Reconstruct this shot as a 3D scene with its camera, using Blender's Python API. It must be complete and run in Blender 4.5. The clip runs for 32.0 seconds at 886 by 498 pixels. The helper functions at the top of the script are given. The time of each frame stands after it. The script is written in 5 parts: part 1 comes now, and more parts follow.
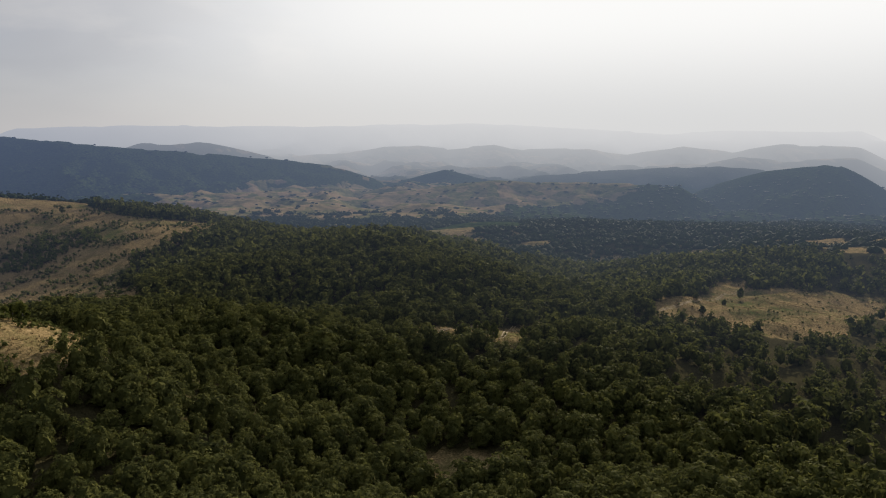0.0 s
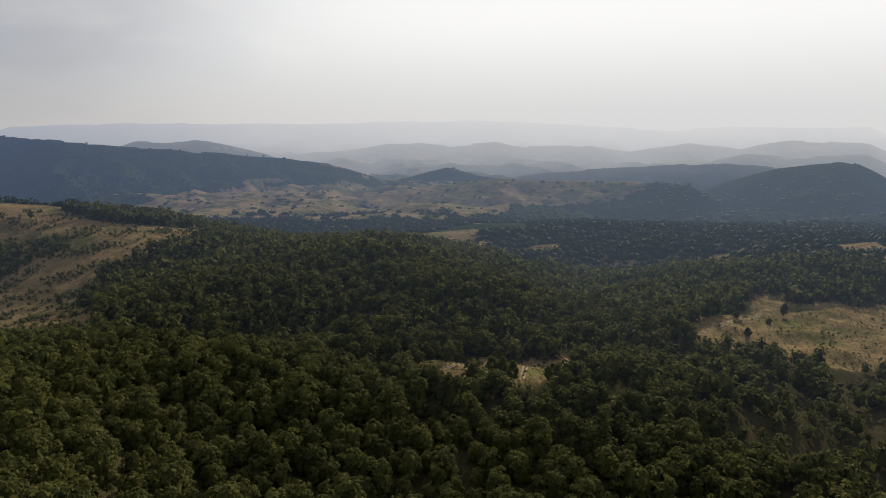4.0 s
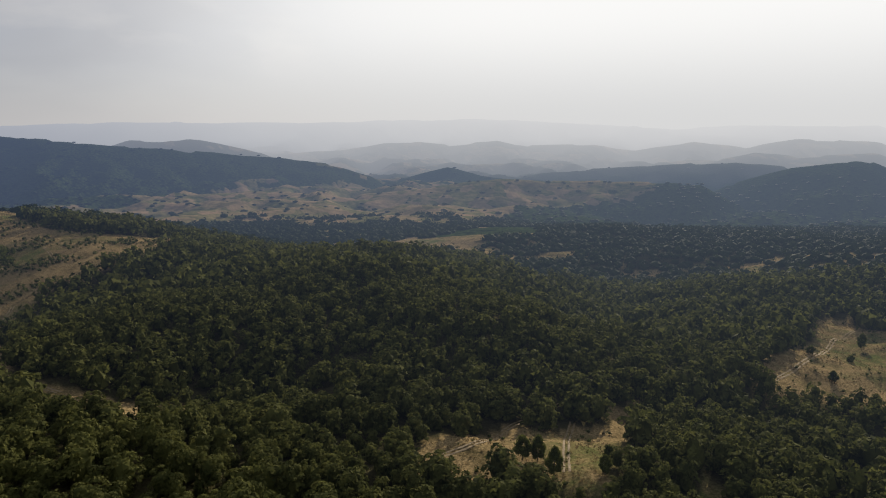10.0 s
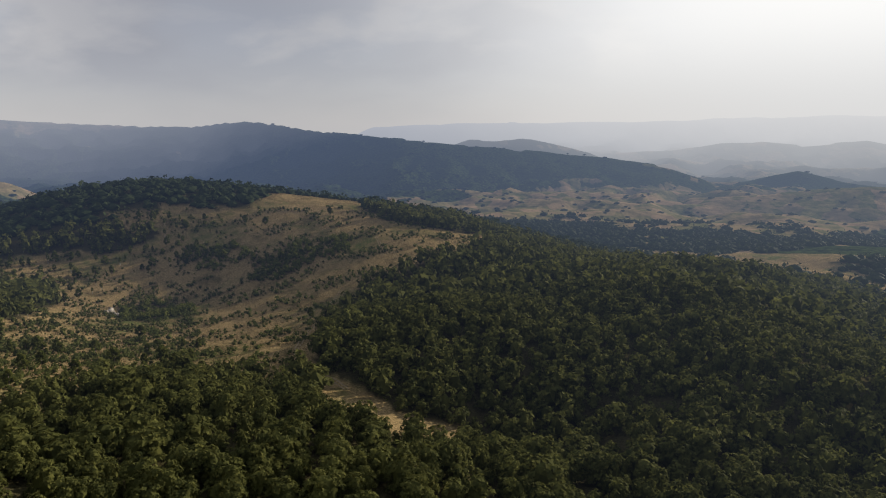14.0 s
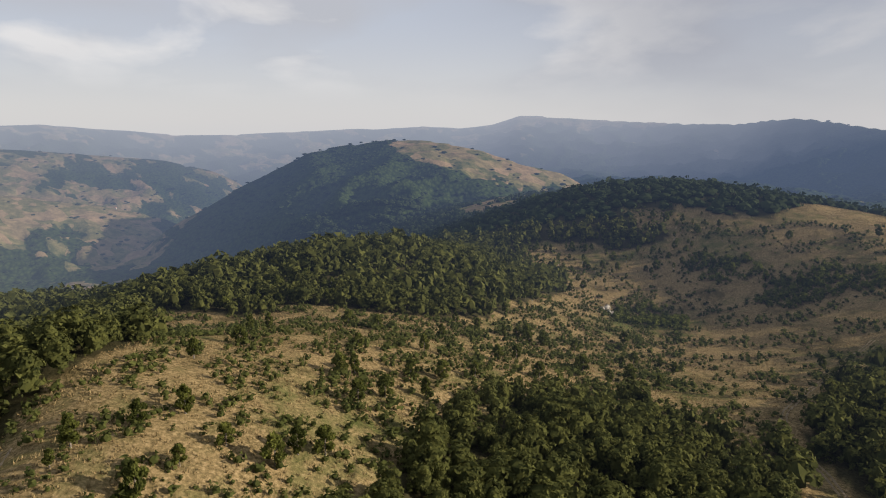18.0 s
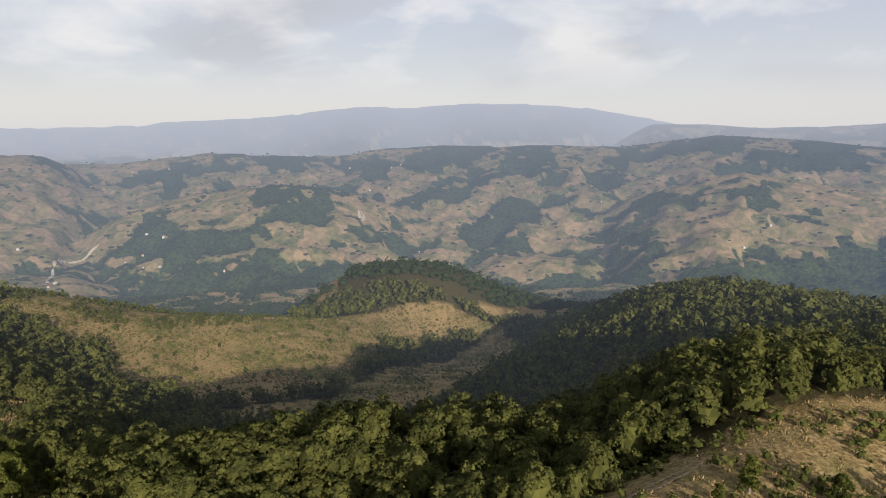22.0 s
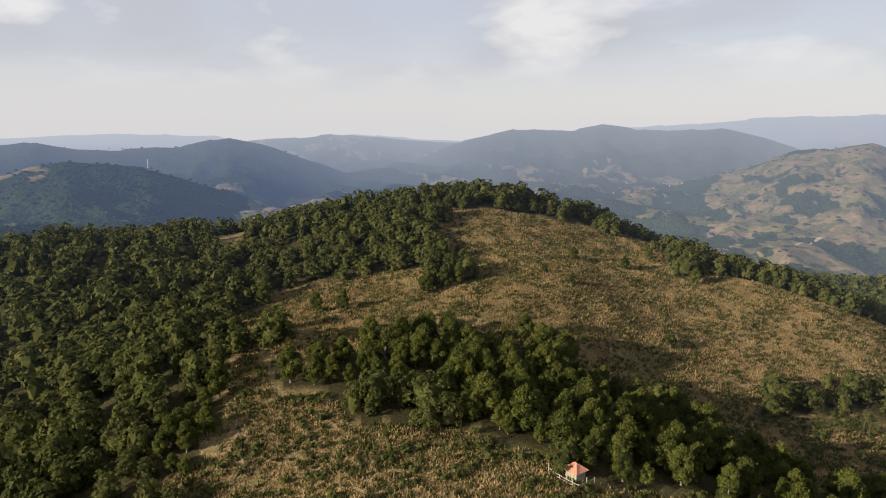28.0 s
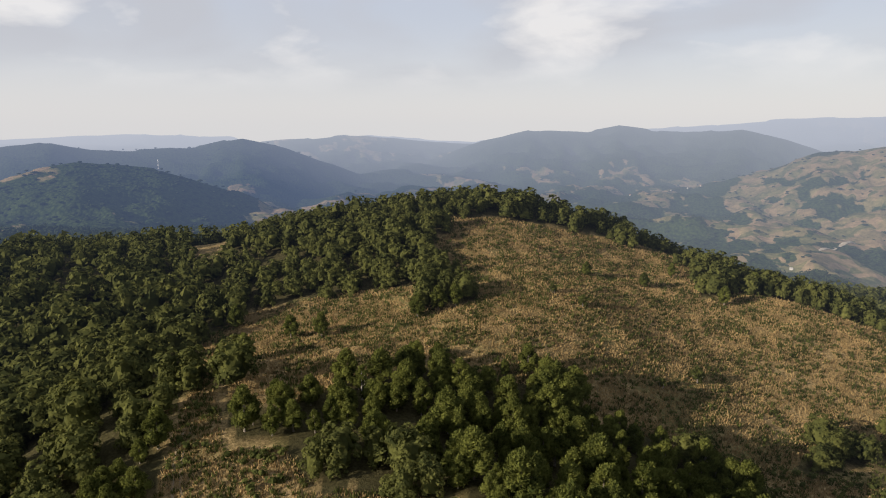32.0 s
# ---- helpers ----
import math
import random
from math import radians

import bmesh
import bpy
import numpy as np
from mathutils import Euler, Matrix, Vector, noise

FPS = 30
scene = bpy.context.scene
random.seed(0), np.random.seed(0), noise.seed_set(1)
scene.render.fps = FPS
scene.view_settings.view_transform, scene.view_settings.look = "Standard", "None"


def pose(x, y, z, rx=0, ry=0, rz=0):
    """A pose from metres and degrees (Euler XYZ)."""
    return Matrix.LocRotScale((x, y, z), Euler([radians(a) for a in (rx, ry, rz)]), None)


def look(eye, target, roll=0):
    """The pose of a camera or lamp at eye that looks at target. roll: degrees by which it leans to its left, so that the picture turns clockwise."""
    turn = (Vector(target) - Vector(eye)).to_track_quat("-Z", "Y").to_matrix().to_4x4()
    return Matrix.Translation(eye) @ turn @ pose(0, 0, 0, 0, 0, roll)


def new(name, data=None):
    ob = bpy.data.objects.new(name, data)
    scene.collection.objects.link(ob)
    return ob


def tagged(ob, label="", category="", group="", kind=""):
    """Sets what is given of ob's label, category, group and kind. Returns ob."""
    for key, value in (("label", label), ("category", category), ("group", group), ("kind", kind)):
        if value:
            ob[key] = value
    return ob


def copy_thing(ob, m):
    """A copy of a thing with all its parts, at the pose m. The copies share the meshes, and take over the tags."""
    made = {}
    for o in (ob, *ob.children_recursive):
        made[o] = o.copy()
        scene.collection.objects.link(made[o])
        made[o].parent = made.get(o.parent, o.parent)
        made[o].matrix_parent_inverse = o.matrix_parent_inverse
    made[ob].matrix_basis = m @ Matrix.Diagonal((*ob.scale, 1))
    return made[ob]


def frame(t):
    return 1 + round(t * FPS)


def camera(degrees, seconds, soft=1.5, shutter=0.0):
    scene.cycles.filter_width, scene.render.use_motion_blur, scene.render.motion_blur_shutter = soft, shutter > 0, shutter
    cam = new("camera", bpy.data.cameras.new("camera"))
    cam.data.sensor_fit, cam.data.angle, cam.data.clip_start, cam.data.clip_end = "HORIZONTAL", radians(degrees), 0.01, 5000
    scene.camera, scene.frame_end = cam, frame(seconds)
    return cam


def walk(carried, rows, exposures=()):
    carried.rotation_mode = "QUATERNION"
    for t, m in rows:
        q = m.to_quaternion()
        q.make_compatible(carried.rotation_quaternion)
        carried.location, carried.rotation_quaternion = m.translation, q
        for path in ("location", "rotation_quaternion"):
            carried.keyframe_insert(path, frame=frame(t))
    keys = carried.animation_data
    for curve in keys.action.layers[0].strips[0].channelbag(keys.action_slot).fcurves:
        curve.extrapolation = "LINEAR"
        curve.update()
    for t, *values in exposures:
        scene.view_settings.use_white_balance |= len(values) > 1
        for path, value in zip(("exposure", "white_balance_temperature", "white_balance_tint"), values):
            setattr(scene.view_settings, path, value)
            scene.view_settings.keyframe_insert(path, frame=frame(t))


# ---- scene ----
cam = camera(67.8, 32.0, soft=1.1)
EXPOSURES = [(0, 0.66), (12, 0.64), (15.5, 0.80), (19, 1.0), (23, 1.08), (32, 1.08)]
# seconds, place in metres, yaw, pitch, roll in degrees
PATH = [
    (0, 4.3, 0.1, 96, -0, -10.16, -0.22), (0.5, 4, 8.9, 96.2, 0.09, -10.24, -0.19),
    (1, 3.7, 17.4, 96.2, 0.03, -10.31, -0.17), (1.5, 3.4, 25.6, 96.1, 0.08, -10.41, -0.06),
    (2, 3.1, 33.5, 95.9, 0.09, -10.42, -0.07), (2.5, 2.8, 41, 95.8, 0.09, -10.42, -0.02),
    (3, 2.4, 48.5, 95.6, 0.09, -10.41, -0.03), (3.5, 2, 55.8, 95.4, 0.06, -10.39, -0.08),
    (5.5, 0.8, 84.3, 94.1, 0.04, -10.44, 0.05), (6, 0.4, 91.6, 93.8, 0.04, -10.44, 0.02),
    (6.5, 0.1, 98.9, 93.5, 0.02, -10.44, 0.05), (7, -0.3, 106, 93.3, 0.01, -10.44, 0.02),
    (7.5, -0.6, 112.9, 93.1, 0.01, -10.43, 0.01), (8, -1, 119.7, 92.9, 0.01, -10.44, 0),
    (8.5, -1.3, 126.4, 92.7, 0.01, -10.45, -0.01), (9, -1.5, 133.1, 92.4, 0.01, -10.45, 0.03),
    (9.5, -1.8, 139.6, 92.2, 0.01, -10.44, 0.01), (10, -2.2, 146.1, 91.9, 0.02, -10.46, -0.01),
    (10.5, -2.7, 152.4, 91.8, -0.02, -10.46, -0.04), (11, -3.4, 158.6, 91.7, -0.06, -10.48, -0.06),
    (11.5, -4.1, 164.7, 91.8, 0.01, -10.49, -0.1), (12, -4.6, 170.5, 91.7, 2.4, -10.54, -0.1),
    (12.5, -4.9, 176, 91.3, 9.51, -10.54, -0.06), (13, -5, 181.2, 90.6, 16.57, -10.49, 0.12),
    (13.5, -5, 186.5, 89.8, 23.42, -10.43, 0.33), (15.5, -9.9, 207.1, 91.6, 35.98, -10.49, 0.29),
    (16, -12.8, 212.7, 92, 42.08, -10.54, 0.28), (16.5, -15.8, 217.9, 92.2, 48.93, -10.47, 0.21),
    (17, -19, 222.6, 92.1, 56.47, -10.41, 0.24), (17.5, -22.5, 226.9, 92, 64.71, -10.36, 0.25),
    (18, -25.9, 230.5, 92.1, 71.99, -10.38, 0.23), (18.5, -28.9, 233.6, 92.2, 79.12, -10.41, 0.16),
    (19, -31.6, 236.2, 92.6, 86.57, -10.4, 0.09), (19.5, -34.5, 238.3, 93, 94.03, -10.36, 0.09),
    (20, -37.3, 240, 93.3, 102.06, -10.36, 0.03), (20.5, -40.3, 241.2, 93.4, 110.79, -10.35, -0.02),
    (21, -43.7, 242.1, 93.5, 121.01, -10.38, 0.12), (21.5, -47.2, 242.2, 93.5, 131.44, -10.41, 0.08),
    (22, -51, 241.7, 93.4, 139.15, -10.41, 0.09), (22.5, -54.9, 240.1, 93.2, 146.26, -10.42, 0.1),
    (23, -58.5, 237.9, 93, 153.44, -10.44, 0.07), (23.5, -61.8, 235.3, 92.9, 160.37, -10.48, 0.14),
    (24, -64.6, 232.4, 92.9, 167.45, -10.53, 0.1), (24.5, -67.2, 229.5, 92.9, 174.52, -10.54, 0.16),
    (25, -69.3, 226.5, 92.9, 181.76, -10.58, 0.17), (25.5, -71, 223.6, 93.2, 188.74, -10.58, 0.13),
    (26, -72.4, 220.9, 93.5, 195.84, -10.65, 0.05), (26.5, -73.6, 218.3, 93.9, 202.56, -10.73, -0.06),
    (28.5, -71.5, 203.1, 93, 220.58, -10.9, 0.14), (29, -70.2, 199.3, 92.8, 220.5, -10.86, 0.1),
    (29.5, -68.7, 195.4, 92.6, 220.47, -10.83, 0.1), (30, -66.8, 191.5, 92.6, 220.45, -10.86, 0.13),
    (30.5, -64.8, 187.7, 92.6, 220.37, -10.85, 0.18), (31, -62.4, 184, 92.6, 220.34, -10.85, 0.16),
    (31.5, -60.1, 180.3, 92.8, 220.33, -10.85, 0.1), (32, -57.5, 176.7, 92.8, 220.33, -10.82, 0.03),
]
walk(cam, [(t, pose(x, y, z, 90 + p, r, w)) for t, x, y, z, w, p, r in PATH],
     exposures=EXPOSURES)

# ---- light ----
SUN_AZ, SUN_EL = 22.0, 18.0
sun_dir = Vector((math.sin(radians(SUN_AZ)) * math.cos(radians(SUN_EL)), math.cos(radians(SUN_AZ)) * math.cos(radians(SUN_EL)), math.sin(radians(SUN_EL))))
sun = new("sun", bpy.data.lights.new("sun", "SUN"))
sun.data.energy, sun.data.angle, sun.data.color = 4.8, radians(0.6), (1.0, 0.87, 0.70)
sun.matrix_world = look(sun_dir * 900, (0, 0, 0))


def nodes_of(tree):
    tree.nodes.clear()

    def add(kind, ins=None, **props):
        n = tree.nodes.new(kind)
        for k, v in props.items():
            setattr(n, k, v)
        for k, v in (ins or {}).items():
            if isinstance(v, bpy.types.NodeSocket):
                tree.links.new(v, n.inputs[k])
            else:
                n.inputs[k].default_value = v
        return n
    return add


def ramp(add, fac, stops):
    r = add("ShaderNodeValToRGB", {"Fac": fac})
    el = r.color_ramp.elements
    while len(el) < len(stops):
        el.new(0.5)
    for e, (p, c) in zip(el, stops):
        e.position, e.color = p, (*c, 1) if len(c) == 3 else c
    return r.outputs["Color"]


def mixc(add, fac, a, b, how="MIX"):
    m = add("ShaderNodeMix", {0: fac, 6: a, 7: b}, data_type="RGBA", blend_type=how)
    return m.outputs[2]


def calc(add, op, a, b=0.0, c=0.0):
    return add("ShaderNodeMath", {0: a, 1: b, 2: c}, operation=op).outputs[0]


def build_world():
    w = bpy.data.worlds.new("sky")
    scene.world = w
    w.use_nodes = True
    add = nodes_of(w.node_tree)
    sky = add("ShaderNodeTexSky", sky_type="NISHITA", sun_disc=False, sun_elevation=radians(SUN_EL), sun_rotation=radians(SUN_AZ), altitude=700.0, air_density=1.3, dust_density=1.2)
    base = add("ShaderNodeVectorMath", {0: sky.outputs[0], 3: 0.10}, operation="SCALE").outputs[0]
    co = add("ShaderNodeTexCoord").outputs["Generated"]
    sep = add("ShaderNodeSeparateXYZ", {0: co})
    glow = add("ShaderNodeVectorMath", {0: co, 1: tuple(sun_dir)}, operation="DOT_PRODUCT").outputs[1]
    sunny = add("ShaderNodeMapRange", {0: glow, 1: 0.44, 2: 0.97, 3: 0.0, 4: 1.0}, interpolation_type="SMOOTHSTEP").outputs[0]
    # veiled sky: milky at the horizon, lavender blue above
    rise = add("ShaderNodeMapRange", {0: sep.outputs[2], 1: 0.0, 2: 0.17, 3: 0.0, 4: 1.0}, interpolation_type="SMOOTHSTEP").outputs[0]
    veil = mixc(add, rise, (0.84, 0.835, 0.86, 1), (0.66, 0.70, 0.82, 1))
    veil = mixc(add, 0.85, base, veil)
    # layers of cloud, stretched towards the horizon
    lift = calc(add, "ADD", sep.outputs[2], 0.30)
    flat = add("ShaderNodeCombineXYZ", {0: calc(add, "DIVIDE", sep.outputs[0], lift), 1: calc(add, "DIVIDE", sep.outputs[1], lift), 2: 0.0})
    n1 = add("ShaderNodeTexNoise", {"Vector": flat.outputs[0], "Scale": 1.2, "Detail": 4.0, "Roughness": 0.45, "Distortion": 0.3}).outputs["Fac"]
    n2 = add("ShaderNodeTexNoise", {"Vector": add("ShaderNodeVectorMath", {0: flat.outputs[0], 1: (3.7, 1.3, 0.0)}, operation="ADD").outputs[0], "Scale": 1.8, "Detail": 6.0, "Roughness": 0.52, "Distortion": 0.25}).outputs["Fac"]
    grey = ramp(add, n1, [(0.47, (0, 0, 0)), (0.62, (1, 1, 1))])
    white = ramp(add, n2, [(0.50, (0, 0, 0)), (0.64, (1, 1, 1))])
    high_up = add("ShaderNodeMapRange", {0: sep.outputs[2], 1: 0.03, 2: 0.12, 3: 0.0, 4: 1.0}, interpolation_type="SMOOTHSTEP").outputs[0]
    cloud = mixc(add, calc(add, "MULTIPLY", calc(add, "MULTIPLY", grey, high_up), 0.75), veil, (0.60, 0.61, 0.66, 1))
    cloud = mixc(add, calc(add, "MULTIPLY", calc(add, "MULTIPLY", white, high_up), 0.7), cloud, (1.02, 0.99, 0.97, 1))
    # a dark bank of rain cloud to the north-west
    bank_dir = Vector((math.sin(radians(-42)) * math.cos(radians(34)), math.cos(radians(-42)) * math.cos(radians(34)), math.sin(radians(34))))
    near_bank = add("ShaderNodeVectorMath", {0: co, 1: tuple(bank_dir)}, operation="DOT_PRODUCT").outputs[1]
    bank = add("ShaderNodeMapRange", {0: calc(add, "ADD", near_bank, calc(add, "MULTIPLY", n1, 0.10)), 1: 0.80, 2: 1.03, 3: 0.0, 4: 0.9}, interpolation_type="SMOOTHSTEP").outputs[0]
    cloud = mixc(add, bank, cloud, (0.42, 0.44, 0.51, 1))
    bright = mixc(add, rise, (1.02, 1.02, 1.02, 1), (1.42, 1.41, 1.39, 1))
    sky_col = mixc(add, calc(add, "MULTIPLY", sunny, calc(add, "SUBTRACT", 1.0, calc(add, "MULTIPLY", bank, 0.45))), cloud, bright)
    # thinner and deeper blue overhead
    high = add("ShaderNodeMapRange", {0: sep.outputs[2], 1: 0.3, 2: 0.7, 3: 0.0, 4: 1.0}, interpolation_type="SMOOTHSTEP").outputs[0]
    col = mixc(add, high, sky_col, (0.64, 0.67, 0.75, 1))
    bg = add("ShaderNodeBackground", {"Color": col, "Strength": 0.43})
    add("ShaderNodeOutputWorld", {"Surface": bg.outputs[0]})


build_world()

# ---- materials ----
HAZE_FROM, HAZE_LENGTH = 150.0, 2500.0


def material(name):
    m = bpy.data.materials.new(name)
    m.use_nodes = True
    add = nodes_of(m.node_tree)
    return m, add


def close(add, shader):
    add("ShaderNodeOutputMaterial", {"Surface": shader})


def with_painted_haze(add, shader, co):
    """Haze painted on the surface itself as emission: it grows with the distance from the hilltop."""
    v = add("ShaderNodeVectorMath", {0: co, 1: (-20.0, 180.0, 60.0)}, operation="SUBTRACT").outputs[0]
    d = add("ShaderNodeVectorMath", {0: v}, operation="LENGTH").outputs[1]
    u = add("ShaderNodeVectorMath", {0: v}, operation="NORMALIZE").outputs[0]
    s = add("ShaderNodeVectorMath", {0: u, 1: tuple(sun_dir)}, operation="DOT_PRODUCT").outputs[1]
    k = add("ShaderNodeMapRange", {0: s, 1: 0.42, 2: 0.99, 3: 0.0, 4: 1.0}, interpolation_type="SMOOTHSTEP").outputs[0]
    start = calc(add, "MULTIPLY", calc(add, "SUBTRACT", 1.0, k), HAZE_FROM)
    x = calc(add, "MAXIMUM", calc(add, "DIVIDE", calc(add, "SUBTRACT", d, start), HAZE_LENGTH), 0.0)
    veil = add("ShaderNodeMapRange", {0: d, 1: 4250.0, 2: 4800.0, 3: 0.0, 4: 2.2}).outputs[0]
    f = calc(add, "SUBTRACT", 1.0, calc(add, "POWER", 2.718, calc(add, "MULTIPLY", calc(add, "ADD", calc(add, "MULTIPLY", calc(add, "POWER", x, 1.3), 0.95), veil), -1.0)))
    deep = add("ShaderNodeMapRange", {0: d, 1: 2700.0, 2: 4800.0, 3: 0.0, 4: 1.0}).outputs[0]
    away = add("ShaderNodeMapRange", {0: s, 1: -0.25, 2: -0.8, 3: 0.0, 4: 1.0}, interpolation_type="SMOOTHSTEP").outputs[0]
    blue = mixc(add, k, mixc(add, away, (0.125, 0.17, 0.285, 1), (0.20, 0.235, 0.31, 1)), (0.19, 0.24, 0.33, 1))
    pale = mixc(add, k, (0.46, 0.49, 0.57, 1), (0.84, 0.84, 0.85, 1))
    painted_haze = add("ShaderNodeEmission", {"Color": mixc(add, deep, blue, pale), "Strength": 0.50})
    return add("ShaderNodeMixShader", {0: f, 1: shader, 2: painted_haze.outputs[0]}).outputs[0]


def grass_material(name, painted_haze=False):
    m, add = material(name)
    co = add("ShaderNodeNewGeometry").outputs["Position"]
    big = add("ShaderNodeTexNoise", {"Vector": co, "Scale": 0.016, "Detail": 4.0}).outputs["Fac"]
    mid = add("ShaderNodeTexNoise", {"Vector": co, "Scale": 0.11, "Detail": 5.0, "Roughness": 0.6}).outputs["Fac"]
    fine = add("ShaderNodeTexNoise", {"Vector": co, "Scale": 1.1, "Detail": 4.0, "Roughness": 0.7}).outputs["Fac"]
    dry = ramp(add, fine, [(0.3, (0.06, 0.048, 0.022)), (0.5, (0.165, 0.122, 0.060)), (0.72, (0.31, 0.228, 0.124))])
    green = ramp(add, fine, [(0.3, (0.03, 0.04, 0.013)), (0.7, (0.105, 0.11, 0.038))])
    col = mixc(add, ramp(add, calc(add, "ADD", calc(add, "MULTIPLY", big, 0.55), calc(add, "MULTIPLY", mid, 0.45)), [(0.50, (0, 0, 0)), (0.64, (1, 1, 1))]), dry, green)
    heath = add("ShaderNodeTexNoise", {"Vector": co, "Scale": 0.045, "Detail": 8.0, "Roughness": 0.72, "Distortion": 0.6}).outputs["Fac"]
    scrub = ramp(add, fine, [(0.3, (0.03, 0.028, 0.012)), (0.7, (0.10, 0.078, 0.036))])
    col = mixc(add, ramp(add, heath, [(0.53, (0, 0, 0)), (0.64, (0.85, 0.85, 0.85))]), col, scrub)
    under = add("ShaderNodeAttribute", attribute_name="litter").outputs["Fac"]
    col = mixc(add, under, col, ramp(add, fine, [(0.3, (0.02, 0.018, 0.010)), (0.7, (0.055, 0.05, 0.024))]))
    bump = add("ShaderNodeBump", {"Height": add("ShaderNodeTexNoise", {"Vector": co, "Scale": 1.6, "Detail": 5.0, "Roughness": 0.7}).outputs["Fac"], "Strength": 0.7, "Distance": 0.5})
    b = add("ShaderNodeBsdfPrincipled", {"Base Color": col, "Roughness": 0.95, "Normal": bump.outputs[0], "Specular IOR Level": 0.0})
    close(add, with_painted_haze(add, b.outputs[0], co) if painted_haze else b.outputs[0])
    return m


def country_material():
    """Far country: fields, hedges and woods of a mountain valley, with kilometres of haze painted on."""
    m, add = material("far_country")
    co = add("ShaderNodeNewGeometry").outputs["Position"]
    warp = add("ShaderNodeTexNoise", {"Vector": co, "Scale": 0.004, "Detail": 4.0})
    wco = add("ShaderNodeVectorMath", {0: co, 1: add("ShaderNodeVectorMath", {0: warp.outputs["Color"], 3: 130.0}, operation="SCALE").outputs[0]}, operation="ADD").outputs[0]
    plots = add("ShaderNodeTexVoronoi", {"Vector": wco, "Scale": 0.026, "Randomness": 1.0})
    tone = add("ShaderNodeSeparateColor", {0: plots.outputs["Color"]}).outputs[0]
    field = ramp(add, tone, [(0.0, (0.05, 0.065, 0.022)), (0.25, (0.11, 0.105, 0.042)), (0.45, (0.185, 0.135, 0.08)), (0.75, (0.30, 0.195, 0.13)), (1.0, (0.13, 0.125, 0.048))])
    fleck = add("ShaderNodeTexNoise", {"Vector": co, "Scale": 0.05, "Detail": 5.0, "Roughness": 0.7}).outputs["Fac"]
    field = mixc(add, 0.5, field, ramp(add, fleck, [(0.38, (0.035, 0.046, 0.016)), (0.64, (0.22, 0.175, 0.092))]))
    wood_n = add("ShaderNodeAttribute", attribute_name="wood").outputs["Fac"]
    # crowns drawn in colour: light middles, shade of the gaps painted dark
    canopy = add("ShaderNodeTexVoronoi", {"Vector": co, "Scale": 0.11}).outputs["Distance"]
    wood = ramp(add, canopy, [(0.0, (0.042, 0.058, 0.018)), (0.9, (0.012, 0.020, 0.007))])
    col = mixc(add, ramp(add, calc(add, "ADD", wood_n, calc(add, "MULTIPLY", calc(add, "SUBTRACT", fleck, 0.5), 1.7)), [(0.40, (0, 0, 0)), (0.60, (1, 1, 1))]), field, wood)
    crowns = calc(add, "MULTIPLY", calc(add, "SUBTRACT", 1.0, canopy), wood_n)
    relief = calc(add, "ADD", add("ShaderNodeTexNoise", {"Vector": co, "Scale": 0.06, "Detail": 5.0}).outputs["Fac"], calc(add, "MULTIPLY", crowns, 0.8))
    bump = add("ShaderNodeBump", {"Height": relief, "Strength": 0.4, "Distance": 7.0})
    b = add("ShaderNodeBsdfPrincipled", {"Base Color": col, "Roughness": 0.95, "Normal": bump.outputs[0], "Specular IOR Level": 0.0})
    close(add, with_painted_haze(add, b.outputs[0], co))
    return m


def leaf_material(name, dark, light, painted_haze=True, thin=0.40):
    m, add = material(name)
    geo = add("ShaderNodeNewGeometry")
    rnd = geo.outputs["Random Per Island"]
    n = add("ShaderNodeTexNoise", {"Vector": geo.outputs["Position"], "Scale": 0.13, "Detail": 2.0}).outputs["Fac"]
    f = calc(add, "ADD", calc(add, "MULTIPLY", rnd, 0.35), calc(add, "MULTIPLY", calc(add, "SUBTRACT", n, 0.22), 1.05))
    col = ramp(add, f, [(0.1, dark), (0.9, light)])
    b = add("ShaderNodeBsdfPrincipled", {"Base Color": col, "Roughness": 0.85, "Specular IOR Level": 0.02})
    tr = add("ShaderNodeBsdfTranslucent", {"Color": col})
    sh = add("ShaderNodeMixShader", {0: thin, 1: b.outputs[0], 2: tr.outputs[0]}).outputs[0]
    # leaves glow faintly with distance, as painted haze
    if painted_haze:
        sh = with_painted_haze(add, sh, geo.outputs["Position"])
    close(add, sh)
    return m


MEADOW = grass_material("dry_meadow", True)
COUNTRY = country_material()
BEECH = leaf_material("beech_leaves", (0.021, 0.027, 0.011), (0.112, 0.116, 0.034), painted_haze=True, thin=0.36)
FAR_LEAVES = leaf_material("far_leaves", (0.014, 0.022, 0.010), (0.032, 0.042, 0.017), painted_haze=True, thin=0.18)

# ---- the ground ----
HUB = np.array((-20.0, 180.0))
# hills of the near ground: x, y, reach, rise over the plain at -30 m
HILLTOP = [
    (-30, 260, 50, 7), (-10, 90, 50, 35), (50, 250, 50, 10), (-110, 130, 50, 21), (-130, 190, 50, 40), (60, 80, 50, 7),
    (100, 130, 50, 22), (20, 40, 50, -1), (-170, 220, 50, 19), (-160, 260, 50, -2), (-60, 340, 50, 17), (50, 20, 50, 3),
    (-160, 70, 50, 26), (120, 70, 50, 24), (120, 290, 50, -1), (-130, 330, 50, 20), (-70, 0, 50, 15), (100, 330, 50, 7),
    (40, 370, 50, 17), (-180, 300, 50, 6), (-230, 230, 50, 23), (100, 0, 50, 7), (50, -30, 50, 37), (-60, 400, 50, -9),
]
